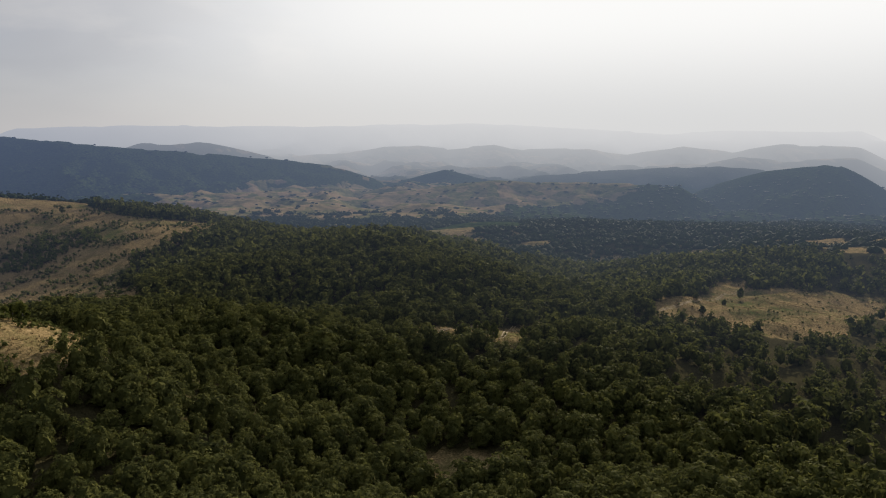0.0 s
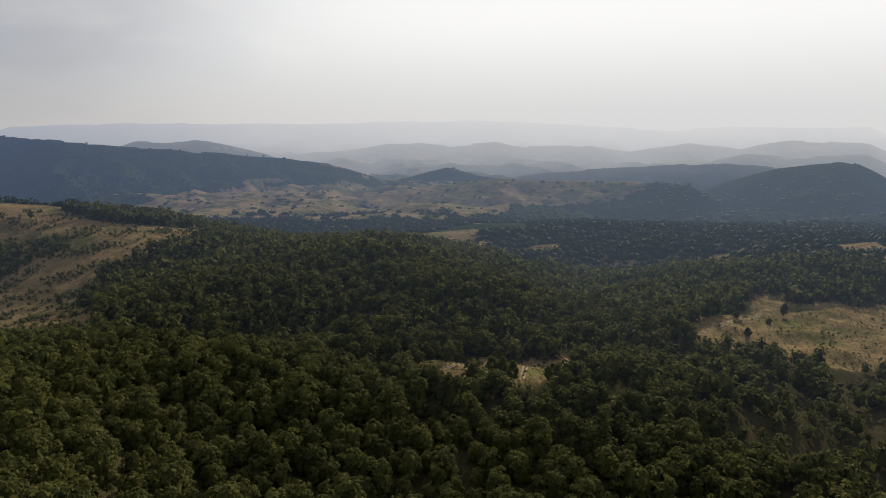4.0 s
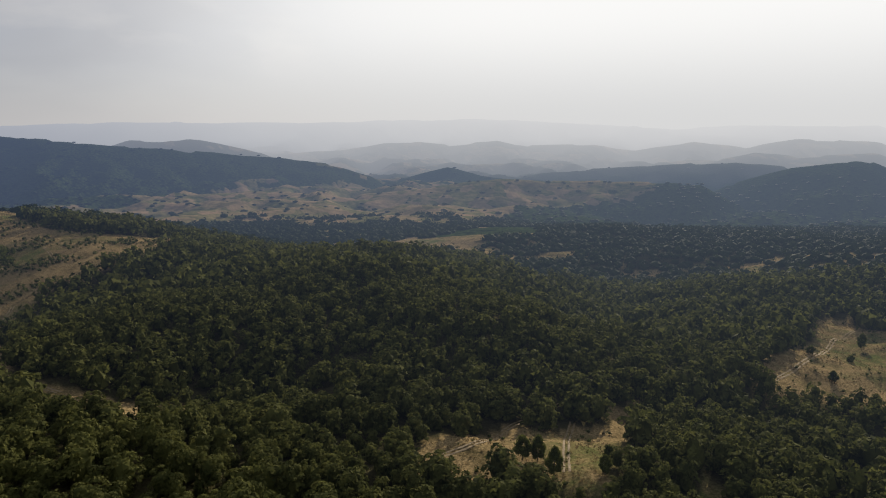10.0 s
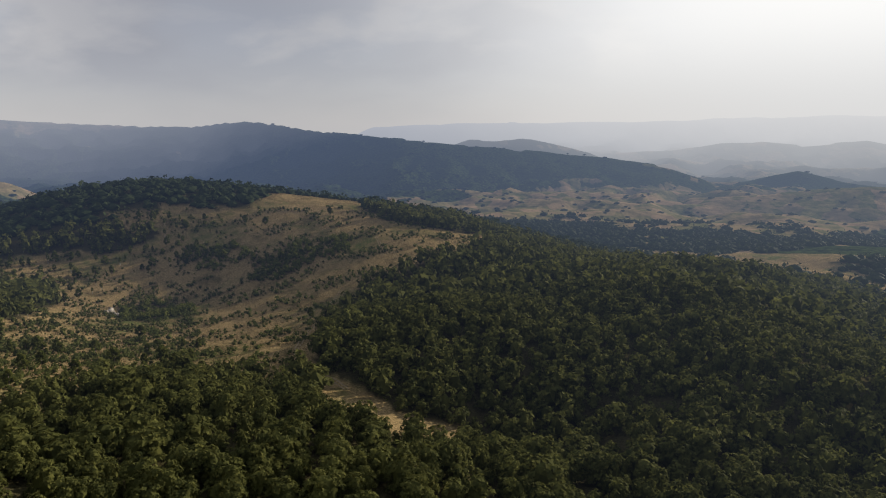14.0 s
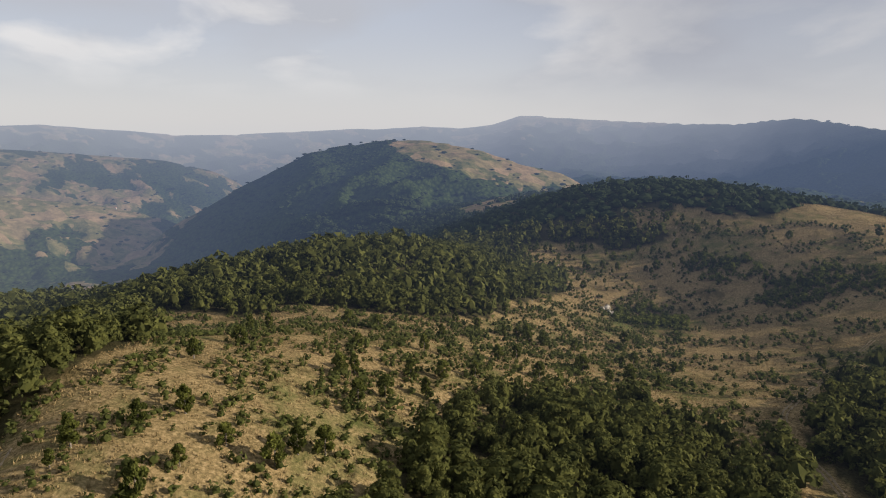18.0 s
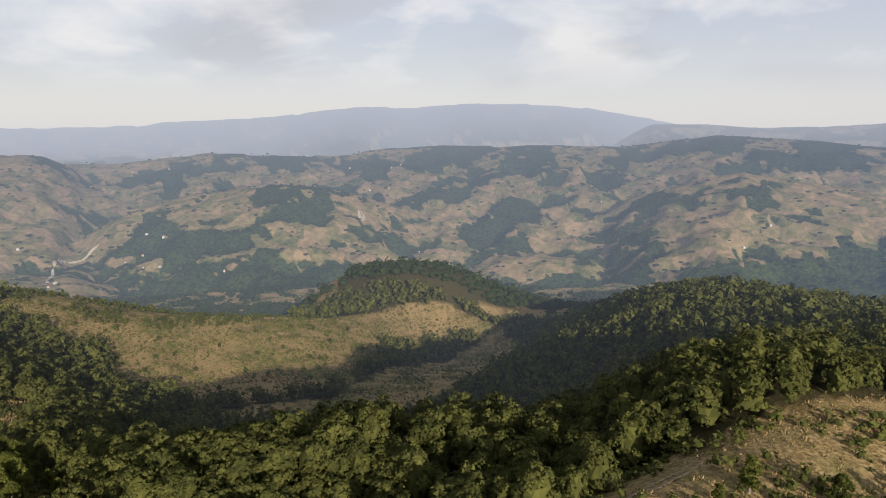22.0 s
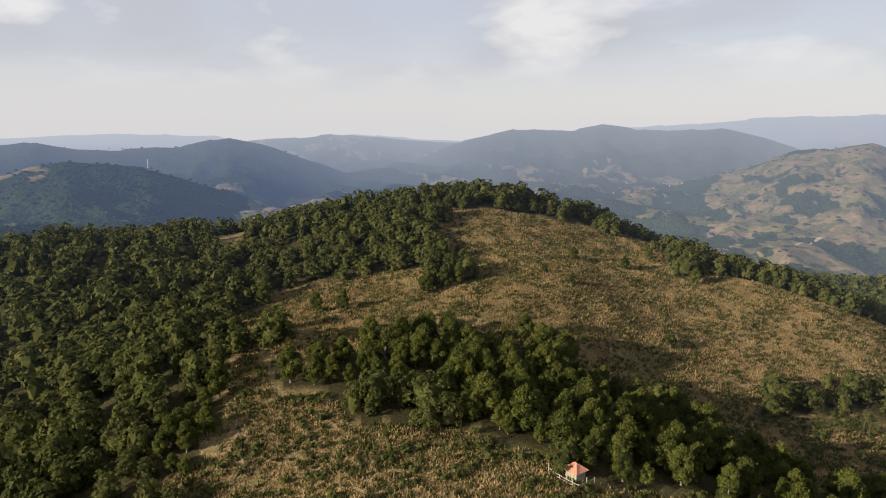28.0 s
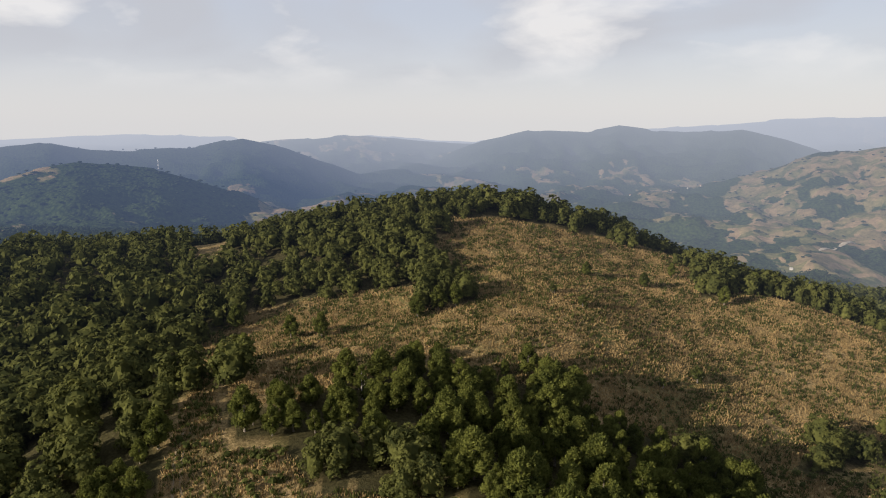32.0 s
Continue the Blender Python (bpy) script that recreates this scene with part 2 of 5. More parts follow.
SLOPES = [
    (-180, 20, 50, -14), (10, 410, 50, -15), (10, -50, 50, -25), (-190, 350, 50, -3), (-120, 400, 50, -14), (210, 100, 50, 14),
    (-260, 260, 50, 6), (80, 420, 50, -9), (-50, 440, 50, 10), (-30, -90, 50, 3), (-280, 100, 60, 24), (20, -90, 60, 28),
    (-230, 0, 60, -24), (-190, 400, 60, 6), (-300, 150, 60, 18), (-270, 310, 60, 19), (-300, 240, 60, 0), (40, 460, 60, 20),
    (-150, 440, 60, 21), (-200, -50, 60, -2), (260, 60, 60, 2), (-100, -120, 60, 13), (200, -40, 60, 34), (70, -120, 60, -49),
]
SPURS = [
    (-290, 20, 60, -21), (-150, -110, 60, -19), (20, -150, 70, 36), (-350, 120, 70, -4), (150, -110, 70, 42), (0, 520, 70, 10),
    (-60, 520, 70, 5), (110, 500, 70, -2), (-350, 300, 70, 3), (320, 70, 70, 40), (-30, -180, 70, -1), (280, -20, 70, 26),
    (110, -160, 70, 59), (-390, 200, 70, 21), (-90, -190, 80, 6), (-360, -30, 80, -31), (110, 560, 80, -10), (-380, 380, 80, -6),
    (0, -240, 80, -21), (-60, 600, 80, 9), (80, -230, 80, 10), (210, 550, 90, 16), (-210, -220, 90, -54), (390, -10, 90, 7),
]
VALLEYS = [
    (-180, 610, 90, 2), (240, -200, 90, 23), (120, 630, 90, -14), (-400, 480, 100, -10), (60, -300, 100, -3), (-480, 340, 100, 38),
    (170, -270, 100, -43), (-440, -90, 100, 32), (200, 640, 100, -3), (-470, 420, 100, 17), (-100, -330, 100, 39), (330, 560, 100, -31),
    (0, 700, 100, 23), (-210, -310, 100, 9), (-250, 660, 110, 14), (-430, -170, 110, -82), (390, -170, 110, -49), (150, 700, 110, -16),
    (-100, 750, 120, -5), (290, 670, 120, 29), (-320, -320, 120, 53), (-410, 620, 120, 2), (-500, 540, 120, -61), (-620, 120, 120, 4),
]
RIDGES = [
    (-600, -80, 130, 62), (-190, -440, 130, -10), (-280, 770, 130, 17), (70, 820, 130, 8), (-550, -220, 130, -90), (-200, 850, 140, -28),
    (-460, -360, 140, -22), (-550, 660, 140, 26), (230, 860, 140, -47), (-320, -480, 140, -107), (-150, -550, 150, 4), (-300, 900, 150, 19),
    (-780, 20, 150, -59), (-570, -390, 160, 134), (-780, 430, 160, -20), (-490, -480, 160, -35), (-710, 640, 170, 79), (-480, 900, 170, 6),
    (-400, 1000, 180, 23), (100, 1100, 190, -22), (-790, -360, 190, -39), (450, -640, 190, -2), (450, 1000, 190, 0), (800, -290, 190, 0),
]
FOOTHILLS = [
    (-190, -750, 190, -2), (-690, -490, 190, -63), (-690, 850, 190, -1), (650, 850, 190, 14), (650, -490, 190, -4), (-910, -150, 190, -17),
    (930, 180, 190, 2), (-970, 180, 190, 8), (-20, -770, 190, -32), (800, 660, 190, -3), (-500, -640, 190, -23), (-840, 660, 190, -23),
    (-270, 1100, 190, -30), (230, -740, 190, -17), (-940, 430, 190, -6), (900, 430, 190, -4), (900, -70, 190, -2), (-900, -700, 250, -97),
    (860, 1060, 250, -22), (860, -700, 250, -46), (-900, 1060, 250, -8), (600, -900, 250, -47), (600, 1260, 250, -44), (1060, -440, 250, -37),
]
RIM = [
    (-20, 1430, 250, -12), (-1270, 180, 250, -70), (-20, -1070, 250, -82), (1230, 180, 250, -15), (1060, 810, 250, -10), (-650, -900, 250, -100),
    (-1100, 810, 250, 10), (-650, 1260, 250, -16), (-1100, -450, 250, -93), (-1230, -140, 250, -96), (-1230, 500, 250, -36), (300, -1030, 250, -62),
    (-340, 1390, 250, -56), (1190, 500, 250, -21), (1190, -140, 250, -30), (300, 1390, 250, 18), (-340, -1030, 250, -113),
]
KNOBS = [(-569, -368, 55, 28), (-509, -486, 60, 50), (-204, 172, 24, 13), (-232, 190, 26, 7), (-126, 150, 20, -13), (-160, 162, 17, -11), (-520, 20, 90, -9), (150, 125, 55, -4)]
HILLS = np.array(KNOBS + HILLTOP + SLOPES + SPURS + VALLEYS + RIDGES + FOOTHILLS + RIM, float)
# ridges of the far country: bearing, range, angle of the crest seen from the hilltop
PALE_RIDGE = [(-33.5, 4800, 0.17), (-26.2, 4800, 0.52), (-14.4, 4800, 0.46), (-5.0, 4800, 0.65), (2.7, 4800, 0.79), (10.3, 4800, 0.55), (19.3, 4800, -0.02), (25.9, 4800, 0.28), (33.4, 4800, 0.21)]
BLUE_HILLS = [(-14.5, 4200, -2.27), (-8.4, 4200, -1.89), (-5.0, 4200, -1.34), (-2.1, 4200, -1.20), (0.8, 4200, -1.54), (4.9, 4200, -1.15), (7.5, 4200, -1.57), (13.1, 4200, -1.41), (16.3, 4200, -1.94), (20.9, 4200, -1.09), (24.8, 4200, -1.58), (28.3, 4200, -0.90), (33.6, 4200, -1.06)]
LONE_BUMPS = [(-27.1, 3600, -1.52), (-25.1, 3600, -1.03), (-22.7, 3600, -1.14), (-20.6, 3600, -0.89), (-18.0, 3600, -1.41), (-14.9, 3600, -2.13)]
EAST_RIDGE = [(8.5, 3000, -3.91), (14.2, 3000, -3.46), (19.5, 3000, -3.05), (24.5, 3000, -2.72), (27.7, 3000, -2.99)]
EAST_FOLD = [(22.5, 3700, -2.68), (25.6, 3700, -1.96), (28.4, 3700, -2.21), (33.6, 3700, -1.86)]
EAST_SHOULDER = [(24.6, 2300, -4.35), (28.5, 2300, -3.14), (32.7, 2300, -2.48), (33.7, 2300, -2.58)]
VALLEY_CONE = [(-7.1, 2700, -5.70), (-4.1, 2700, -4.61), (0.8, 2700, -3.41), (3.7, 2700, -4.13), (8.6, 2700, -4.72)]
BROWN_PLATEAU = [(-6.6, 1950, -5.71), (-1.2, 1950, -5.26), (5.7, 1950, -4.51), (10.5, 1950, -4.75), (22.2, 1950, -4.48), (23.5, 1950, -5.29)]
BROWN_STRIP = [(-31.2, 1850, -5.24), (-26.7, 1850, -5.34), (-21.3, 1850, -5.48), (-16.9, 1850, -5.49), (-10.9, 1850, -5.64), (-7.1, 1850, -6.04), (-1.2, 1850, -6.57)]
PINK_HILL = [(-90.6, 1850, -6.50), (-86.9, 1850, -4.38), (-81.7, 1850, -1.99), (-77.5, 1850, -1.31), (-74.9, 1850, -0.93), (-72.3, 1850, -1.10), (-70.0, 1850, -1.40), (-67.2, 1850, -1.90), (-64.0, 1850, -2.98), (-60.6, 1850, -3.73)]
GREAT_MOUNTAIN = [(-172.6, 4700, -0.00), (-163.8, 4700, 0.07), (-161.3, 4700, 0.55), (-152.6, 4700, 1.02), (-146.0, 4700, 1.87), (-140.3, 4700, 1.83), (-136.5, 4700, 2.19), (-128.9, 4700, 2.01), (-126.1, 4700, 1.67), (-121.6, 4700, 0.86), (-118.1, 4700, 0.35)]
WEST_SKYLINE = [(-120.9, 4300, 0.27), (-116.9, 4300, 0.27), (-112.8, 4300, -0.01), (-107.1, 4300, 0.18), (-102.3, 4300, 0.41), (-99.8, 4300, 0.17), (-93.6, 4300, -0.39), (-88.0, 4300, -0.44), (-80.6, 4300, -0.11), (-73.9, 4300, 0.14), (-68.6, 4300, -0.03)]
WEST_FOLD = [(-135.7, 3000, -1.67), (-128.4, 3000, -1.45), (-122.3, 3000, -1.53), (-115.6, 3000, -0.56), (-110.9, 3000, -0.81), (-99.8, 3000, -1.78), (-93.6, 3000, -2.48), (-90.2, 3000, -3.40)]
FIELD_SPUR = [(-120.3, 2200, -5.36), (-115.7, 2200, -3.93), (-112.9, 2200, -3.40), (-106.2, 2200, -4.33), (-98.8, 2200, -5.65), (-93.4, 2200, -7.05)]
TWIN_PEAKS = [(134.9, 4000, -4.10), (139.7, 4000, -2.74), (143.6, 4000, -1.47), (147.5, 4000, -0.55), (152.5, 4000, -0.66), (154.9, 4000, -0.20), (157.7, 4000, -0.58), (160.1, 4000, -0.73), (164.2, 4000, -0.45), (167.4, 4000, -1.21), (169.8, 4000, -2.07), (172.7, 4000, -3.01)]
SOUTH_SKYLINE = [(130.6, 4780, -0.94), (133.8, 4780, -0.85), (137.1, 4780, -1.18), (142.7, 4780, -1.46), (160.1, 4780, -0.16), (163.5, 4780, 0.08), (167.3, 4780, 0.40), (172.6, 4780, 0.54), (176.8, 4780, 0.76), (181.3, 4780, 0.65), (185.6, 4780, 0.36), (189.2, 4780, 0.13), (197.6, 4780, 0.31)]
ROAD_RIDGE = [(161.0, 2900, -5.20), (166.4, 2900, -3.52), (169.8, 2900, -2.21), (172.6, 2900, -1.91), (174.8, 2900, -1.53), (176.9, 2900, -2.36), (181.8, 2900, -2.03), (187.8, 2900, -1.79), (190.6, 2900, -2.09)]
VILLAGE_RIDGE = [(-171.5, 3050, -1.94), (-168.6, 3050, -2.57), (-164.2, 3050, -2.67), (-157.5, 3050, -1.94), (-154.3, 3050, -2.06), (-148.0, 3050, -2.33), (-143.0, 3050, -1.82), (-138.0, 3050, -1.46), (-133.8, 3050, -1.56)]
FIELD_RIDGE = [(-164.2, 2200, -6.80), (-158.9, 2200, -5.39), (-152.8, 2200, -4.77), (-150.1, 2200, -4.71), (-145.7, 2200, -5.45), (-142.2, 2200, -6.51), (-138.6, 2200, -7.74)]
NEAR_HILL = [(105.6, 2000, -4.23), (107.8, 2000, -3.51), (111.2, 2000, -2.95), (113.5, 2000, -3.10), (117.1, 2000, -3.69), (120.4, 2000, -4.84), (123.1, 2000, -5.61)]
SPOIL_HILL = [(105.9, 3300, -1.70), (109.5, 3300, -1.36), (112.0, 3300, -1.91), (115.6, 3300, -2.06), (120.2, 3300, -1.77), (123.3, 3300, -1.17), (126.0, 3300, -1.75), (130.6, 3300, -3.40), (134.4, 3300, -4.88)]
FAR_HILL = [(124.6, 4300, -1.46), (128.8, 4300, -1.25), (132.1, 4300, -0.99), (138.4, 4300, -1.48), (143.7, 4300, -1.77)]
FARTHEST = [(106.0, 4820, -1.10), (111.4, 4820, -0.88), (116.1, 4820, -0.71), (122.4, 4820, -0.98)]
LONG_MOUNTAIN = [(-73.1, 4300, 0.19), (-70.9, 4300, -0.09), (-67.2, 4300, 0.26), (-65.0, 4300, 0.96), (-63.4, 4300, 0.95), (-58.6, 4200, 0.61), (-53.8, 4000, 0.35), (-48.0, 3700, 0.18), (-44.3, 3400, 0.63), (-41.6, 3200, 0.38), (-38.9, 3000, -0.13), (-31.5, 2600, -0.85), (-28.2, 2500, -1.34), (-24.4, 2500, -1.56), (-20.7, 2500, -1.88), (-17.2, 2500, -2.28), (-12.7, 2500, -2.71), (-8.9, 2500, -3.27), (-6.1, 2500, -4.11)]
RIDGE_LINES = [PALE_RIDGE, BLUE_HILLS, LONE_BUMPS, EAST_RIDGE, EAST_FOLD, EAST_SHOULDER, VALLEY_CONE, BROWN_PLATEAU, BROWN_STRIP, PINK_HILL, GREAT_MOUNTAIN, WEST_SKYLINE, WEST_FOLD, FIELD_SPUR, TWIN_PEAKS, SOUTH_SKYLINE, ROAD_RIDGE, VILLAGE_RIDGE, FIELD_RIDGE, NEAR_HILL, SPOIL_HILL, FAR_HILL, FARTHEST, LONG_MOUNTAIN]

# the far country: bearing, then the angle up or down from the hilltop at each range of RANGES
NORTH_SIDE = [
    (0, -9.4, -7.0, -5.5, -4.6, -3, -.6), (20, -9, -8.5, -6.5, -4.8, -3, -.6), (35, -8, -7.5, -6, -4.8, -3, -.6),
    (60, -8, -6, -4.5, -4, -2.5, .1), (90, -8, -6.5, -5.5, -4.5, -3.2, -1.4), (112, -9, -8, -7, -5, -3.2, -1.6),
    (135, -10, -9, -7.5, -5.5, -3.5, -1.8), (155, -11, -9.5, -7.5, -5.5, -3.5, -1.6), (175, -14, -11.5, -8, -5.5, -3, -.8),
]
SOUTH_SIDE = [
    (190, -16, -13, -9.5, -6, -3, -.8), (220, -16.5, -13, -10, -6.5, -3.3, -.8), (235, -16, -13, -10, -6.5, -3.3, -.8),
    (260, -14, -12, -9, -6, -3.2, -.8), (280, -10, -10, -8, -5.5, -3.2, -.8), (295, -6, -6, -5.5, -4.2, -2.8, -.8),
    (310, -5, -5.5, -5, -4, -2.6, -.8), (330, -7.6, -6.9, -5.6, -4.4, -3, -.8), (345, -9.2, -7, -5.5, -4.6, -3, -.6),
]
RANGES = np.array((1100, 1600, 2200, 3000, 3800, 4700), float)
SECTORS = np.array(NORTH_SIDE + SOUTH_SIDE + [(360,) + NORTH_SIDE[0][1:]])


def smooth(a, lo, hi):
    u = np.clip((a - lo) / (hi - lo), 0, 1)
    return u * u * (3 - 2 * u)


def waves(x, y, size, seed, octaves=4):
    """Smooth rolling noise from sums of turned sine waves."""
    rg = np.random.RandomState(seed)
    out, amp = np.zeros_like(x), 1.0
    for o in range(octaves):
        for _ in range(3):
            a, ph = rg.uniform(0, 6.283, 2)
            kx, ky = math.cos(a) * 6.283 / size, math.sin(a) * 6.283 / size
            out += amp * np.sin(kx * x + ky * y + ph + 1.3 * np.sin((ky * x - kx * y) * 0.7 + ph * 2))
        amp, size = amp * 0.5, size * 0.47
    return out / 3.0


def far_height(x, y):
    dx, dy = x - HUB[0], y - HUB[1]
    r, az = np.hypot(dx, dy), np.degrees(np.arctan2(dx, dy)) % 360
    z = 92 + RANGES * np.tan(np.radians(np.stack([np.interp(az, SECTORS[:, 0], SECTORS[:, k]) for k in range(1, 7)], -1)))
    k = np.clip(np.searchsorted(RANGES, r) - 1, 0, 4)
    f = np.clip((r - RANGES[k]) / (RANGES[k + 1] - RANGES[k]), -0.3, 1)
    f = np.where(f > 0, f * f * (3 - 2 * f) * 0.5 + f * 0.5, f)
    f = np.where(k == 4, np.maximum(f, 0) ** 2.6, f)
    z0, z1 = (np.take_along_axis(z, (k + j)[..., None], -1)[..., 0] for j in (0, 1))
    out = z0 + (z1 - z0) * f
    lo, hi = waves(x, y, 1100, 9, 4), waves(x, y, 330, 12, 5)
    grow = smooth(r, 1000, 1900) * (1 - 0.75 * smooth(r, 4200, 4700))
    rough = (54 * (0.45 - np.abs(lo)) + 11 * hi) * grow
    out = out + rough
    for line in RIDGE_LINES:
        b, far, up = np.array(line, float).T
        mid = (b[0] + b[-1]) / 2
        o = (az - mid + 180) % 360 - 180 + mid
        past = np.maximum(np.maximum(b[0] - o, o - b[-1]), 0)
        reach = np.interp(o, b, far)
        crest = 92 + reach * np.tan(np.radians(np.maximum(np.interp(o, b, up) - 0.4 * past - 0.05 * past ** 2, -35)))
        q = r - reach + lo * 40
        fall = np.where(q < 0, np.where(reach > 4600, 0.6, 0.24), 0.42) * np.sqrt(q * q + 40 * 40) - 12
        spur = np.abs(hi) * 36 * np.clip(np.abs(q) / 350, 0, 1) + hi * 2.5
        out = np.maximum(out, crest - fall - spur)
    return out


def near_height(x, y):
    z = np.full(np.shape(x), -30.0)
    for a, b, c, h in HILLS:
        z = z + h * np.exp(-0.5 * ((x - a) ** 2 + (y - b) ** 2) / c ** 2)
    # the gully in the west meadow
    for a, b in ((-437, 510), (-437, 530), (-430, 550), (-427, 568), (-420, 590), (-416, 612)):
        z = z - 5.0 * np.exp(-0.5 * ((x - a) ** 2 + (y - b) ** 2) / 11 ** 2)
    return z


def height(x, y):
    x, y = np.asarray(x, float), np.asarray(y, float)
    r = np.hypot(x - HUB[0], y - HUB[1])
    w = smooth(r, 850, 1250)
    z = near_height(x, y) * (1 - w) + far_height(x, y) * w
    fold = waves(x, y, 165, 15, 3) * 5.0 * smooth(y, 240, 340) * smooth(x, -150, -60)
    return z + (waves(x, y, 46, 5, 3) * 0.5 + fold) * (1 - w)


# cover of the far country: bearing, range, half width in degrees, half depth in metres, more wood (+) or more fields (-)
WOODED = [
    (330, 2500, 12, 700, .6), (343, 2600, 7, 600, .3), (29, 2000, 9, 800, 1.0), (20, 1480, 12, 260, .8), (17, 3100, 9, 450, .5), (1, 2700, 3, 200, .4), (25, 1700, 14, 600, .5), (24, 1250, 13, 330, .6), (336, 950, 10, 200, .5), (280, 1500, 10, 600, .4), (302, 830, 11, 200, .8), (262, 1500, 12, 300, .3), (310, 3000, 18, 1200, .35),
    (279, 1650, 8, 450, .6), (158, 3950, 15, 600, .7), (114, 1990, 7, 350, .6), (122, 3250, 16, 500, .5), (224, 2900, 4, 300, .2), (225, 4600, 18, 300, .2), (232, 1350, 30, 250, .1),
]
FIELDS = [
    (352, 1800, 17, 330, -.9), (12, 1930, 11, 200, -.8), (345, 1350, 14, 130, -.25), (291, 1850, 7, 200, -1.0), (297, 4250, 4, 250, -.8), (305, 4100, 3, 200, -.6), (322, 2600, 2, 120, -.6), (326, 2450, 2, 90, -.5), (210, 2200, 30, 700, -.12),
    (255, 2100, 14, 600, -.25), (180, 2300, 14, 700, -.2), (108, 1990, 3, 200, -.5), (235, 4000, 18, 400, -.1),
]


def wood_cover(x, y):
    """0 to 1: how much wood the far country bears."""
    dx, dy = x - HUB[0], y - HUB[1]
    r, az = np.hypot(dx, dy), np.degrees(np.arctan2(dx, dy)) % 360
    c = 0.63 + 0.30 * waves(x, y, 420, 41, 5) + 0.32 * (np.abs(waves(x, y, 1100, 9, 4)) - 0.42) + 0.22 * (np.abs(waves(x, y, 330, 12, 5)) - 0.42) + 0.1 * waves(x, y, 90, 43, 3)
    for b, far, wide, deep, more in WOODED + FIELDS:
        o = ((az - b + 180) % 360 - 180) / wide
        c = c + more * np.exp(-0.7 * (o ** 4 + ((r - far) / deep) ** 4))
    return smooth(c, 0.46, 0.58)


def mesh_object(name, verts, faces, mats, smooth_faces=True, parent=None):
    me = bpy.data.meshes.new(name)
    verts, faces = np.asarray(verts, np.float32), np.asarray(faces, np.int32)
    me.vertices.add(len(verts))
    me.vertices.foreach_set("co", verts.ravel())
    n, k = faces.shape
    me.loops.add(n * k)
    me.loops.foreach_set("vertex_index", faces.ravel())
    me.polygons.add(n)
    me.polygons.foreach_set("loop_start", np.arange(n, dtype=np.int32) * k)
    me.polygons.foreach_set("use_smooth", np.full(n, smooth_faces))
    for m in mats:
        me.materials.append(m)
    me.update(calc_edges=True)
    ob = new(name, me)
    ob.parent = parent
    return ob


def build_ground():
    turns = 960
    rings = np.concatenate([np.linspace(0.5, 700, 125), np.geomspace(707, 4900, 145)])
    a = np.arange(turns) / turns * 2 * math.pi
    rr, aa = np.meshgrid(rings, a, indexing="ij")
    x, y = HUB[0] + rr * np.sin(aa), HUB[1] + rr * np.cos(aa)
    v = np.stack([x, y, height(x, y)], -1).reshape(-1, 3)
    i, j = np.meshgrid(np.arange(len(rings) - 1), np.arange(turns), indexing="ij")
    j2 = (j + 1) % turns
    f = np.stack([i * turns + j, i * turns + j2, (i + 1) * turns + j2, (i + 1) * turns + j], -1).reshape(-1, 4)[:, ::-1]
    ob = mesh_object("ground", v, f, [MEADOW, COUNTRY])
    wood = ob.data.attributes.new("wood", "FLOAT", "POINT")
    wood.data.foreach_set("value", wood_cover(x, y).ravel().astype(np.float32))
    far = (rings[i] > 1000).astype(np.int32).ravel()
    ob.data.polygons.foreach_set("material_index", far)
    return tagged(ob, "rolling dry meadow hills running out into a hazy far valley", "ground", kind="structure")


GROUND = build_ground()

# ---- tracks and roads ----
# farmhouses in the far valley: x, y
VALLEY_HOUSES = [(45, -1813), (-137, -1647), (-341, -1454), (-549, -1503), (-586, -1492), (-1151, -1400), (-1476, -1832), (-1612, -2176), (-1695, -1988), (-1739, -1982), (-99, -1983), (50, -2431), (91, -1965), (-84, -2164), (-592, -1761), (-623, -1707), (-360, -1777), (-849, -2592), (-973, -2533), (-658, -1674), (-246, -1687), (-323, -1431), (-1102, -1205), (-1148, -1189), (-1241, -1247), (-679, -1305)]
HILL_HOUSES = [(-534, -1604), (-127, -1982), (-1526, -1778), (-149, -1649), (-102, -1991), (-164, -2034), (78, -1786), (46, -1811), (154, -2293), (928, -2535), (968, -2464), (883, -2556), (1068, -2299), (-230, -1672), (-321, -1787), (-365, -1771), (-580, -1608), (-1739, -458), (-1573, -445), (-2195, -95), (-1835, -184), (-1904, -1087), (207, -1217), (183, -1193), (158, -1308), (270, -1374), (882, -2555)]
RIDGE_ROAD = [(48, -2638), (99, -2610), (62, -2535), (-15, -2355), (-122, -2288), (-45, -2187)]
FARM_ROAD = [(-1144, -1395), (-1186, -1437), (-1190, -1485), (-1155, -1417)]
VILLAGE_ROAD = [(-317, -1445), (-381, -1689), (-424, -1786), (-529, -1807)]
SIDE_ROAD = [(257, -1564), (233, -1679), (210, -1773)]
WOOD_TRACK = [(-283, 562), (-269, 527), (-244, 482), (-220, 445), (-203, 419), (-184, 400), (-163, 395), (-152, 389)]
VALLEY_TRACK = [(-4, 340), (7, 346), (19, 371), (35, 390), (54, 405), (70, 417), (84, 431), (97, 437)]
CROSS_TRACK = [(35, 329), (38, 346), (42, 366), (48, 385)]
NOSE_PATH = [(-130, 187), (-134, 188), (-140, 188), (-147, 189), (-157, 189)]
HUT_TRACK = [(58, 122), (67, 117), (76, 112), (83, 108), (92, 100)]
FIELD_TRACK = [(-291, 630), (-317, 665), (-346, 696), (-384, 725), (-418, 745)]
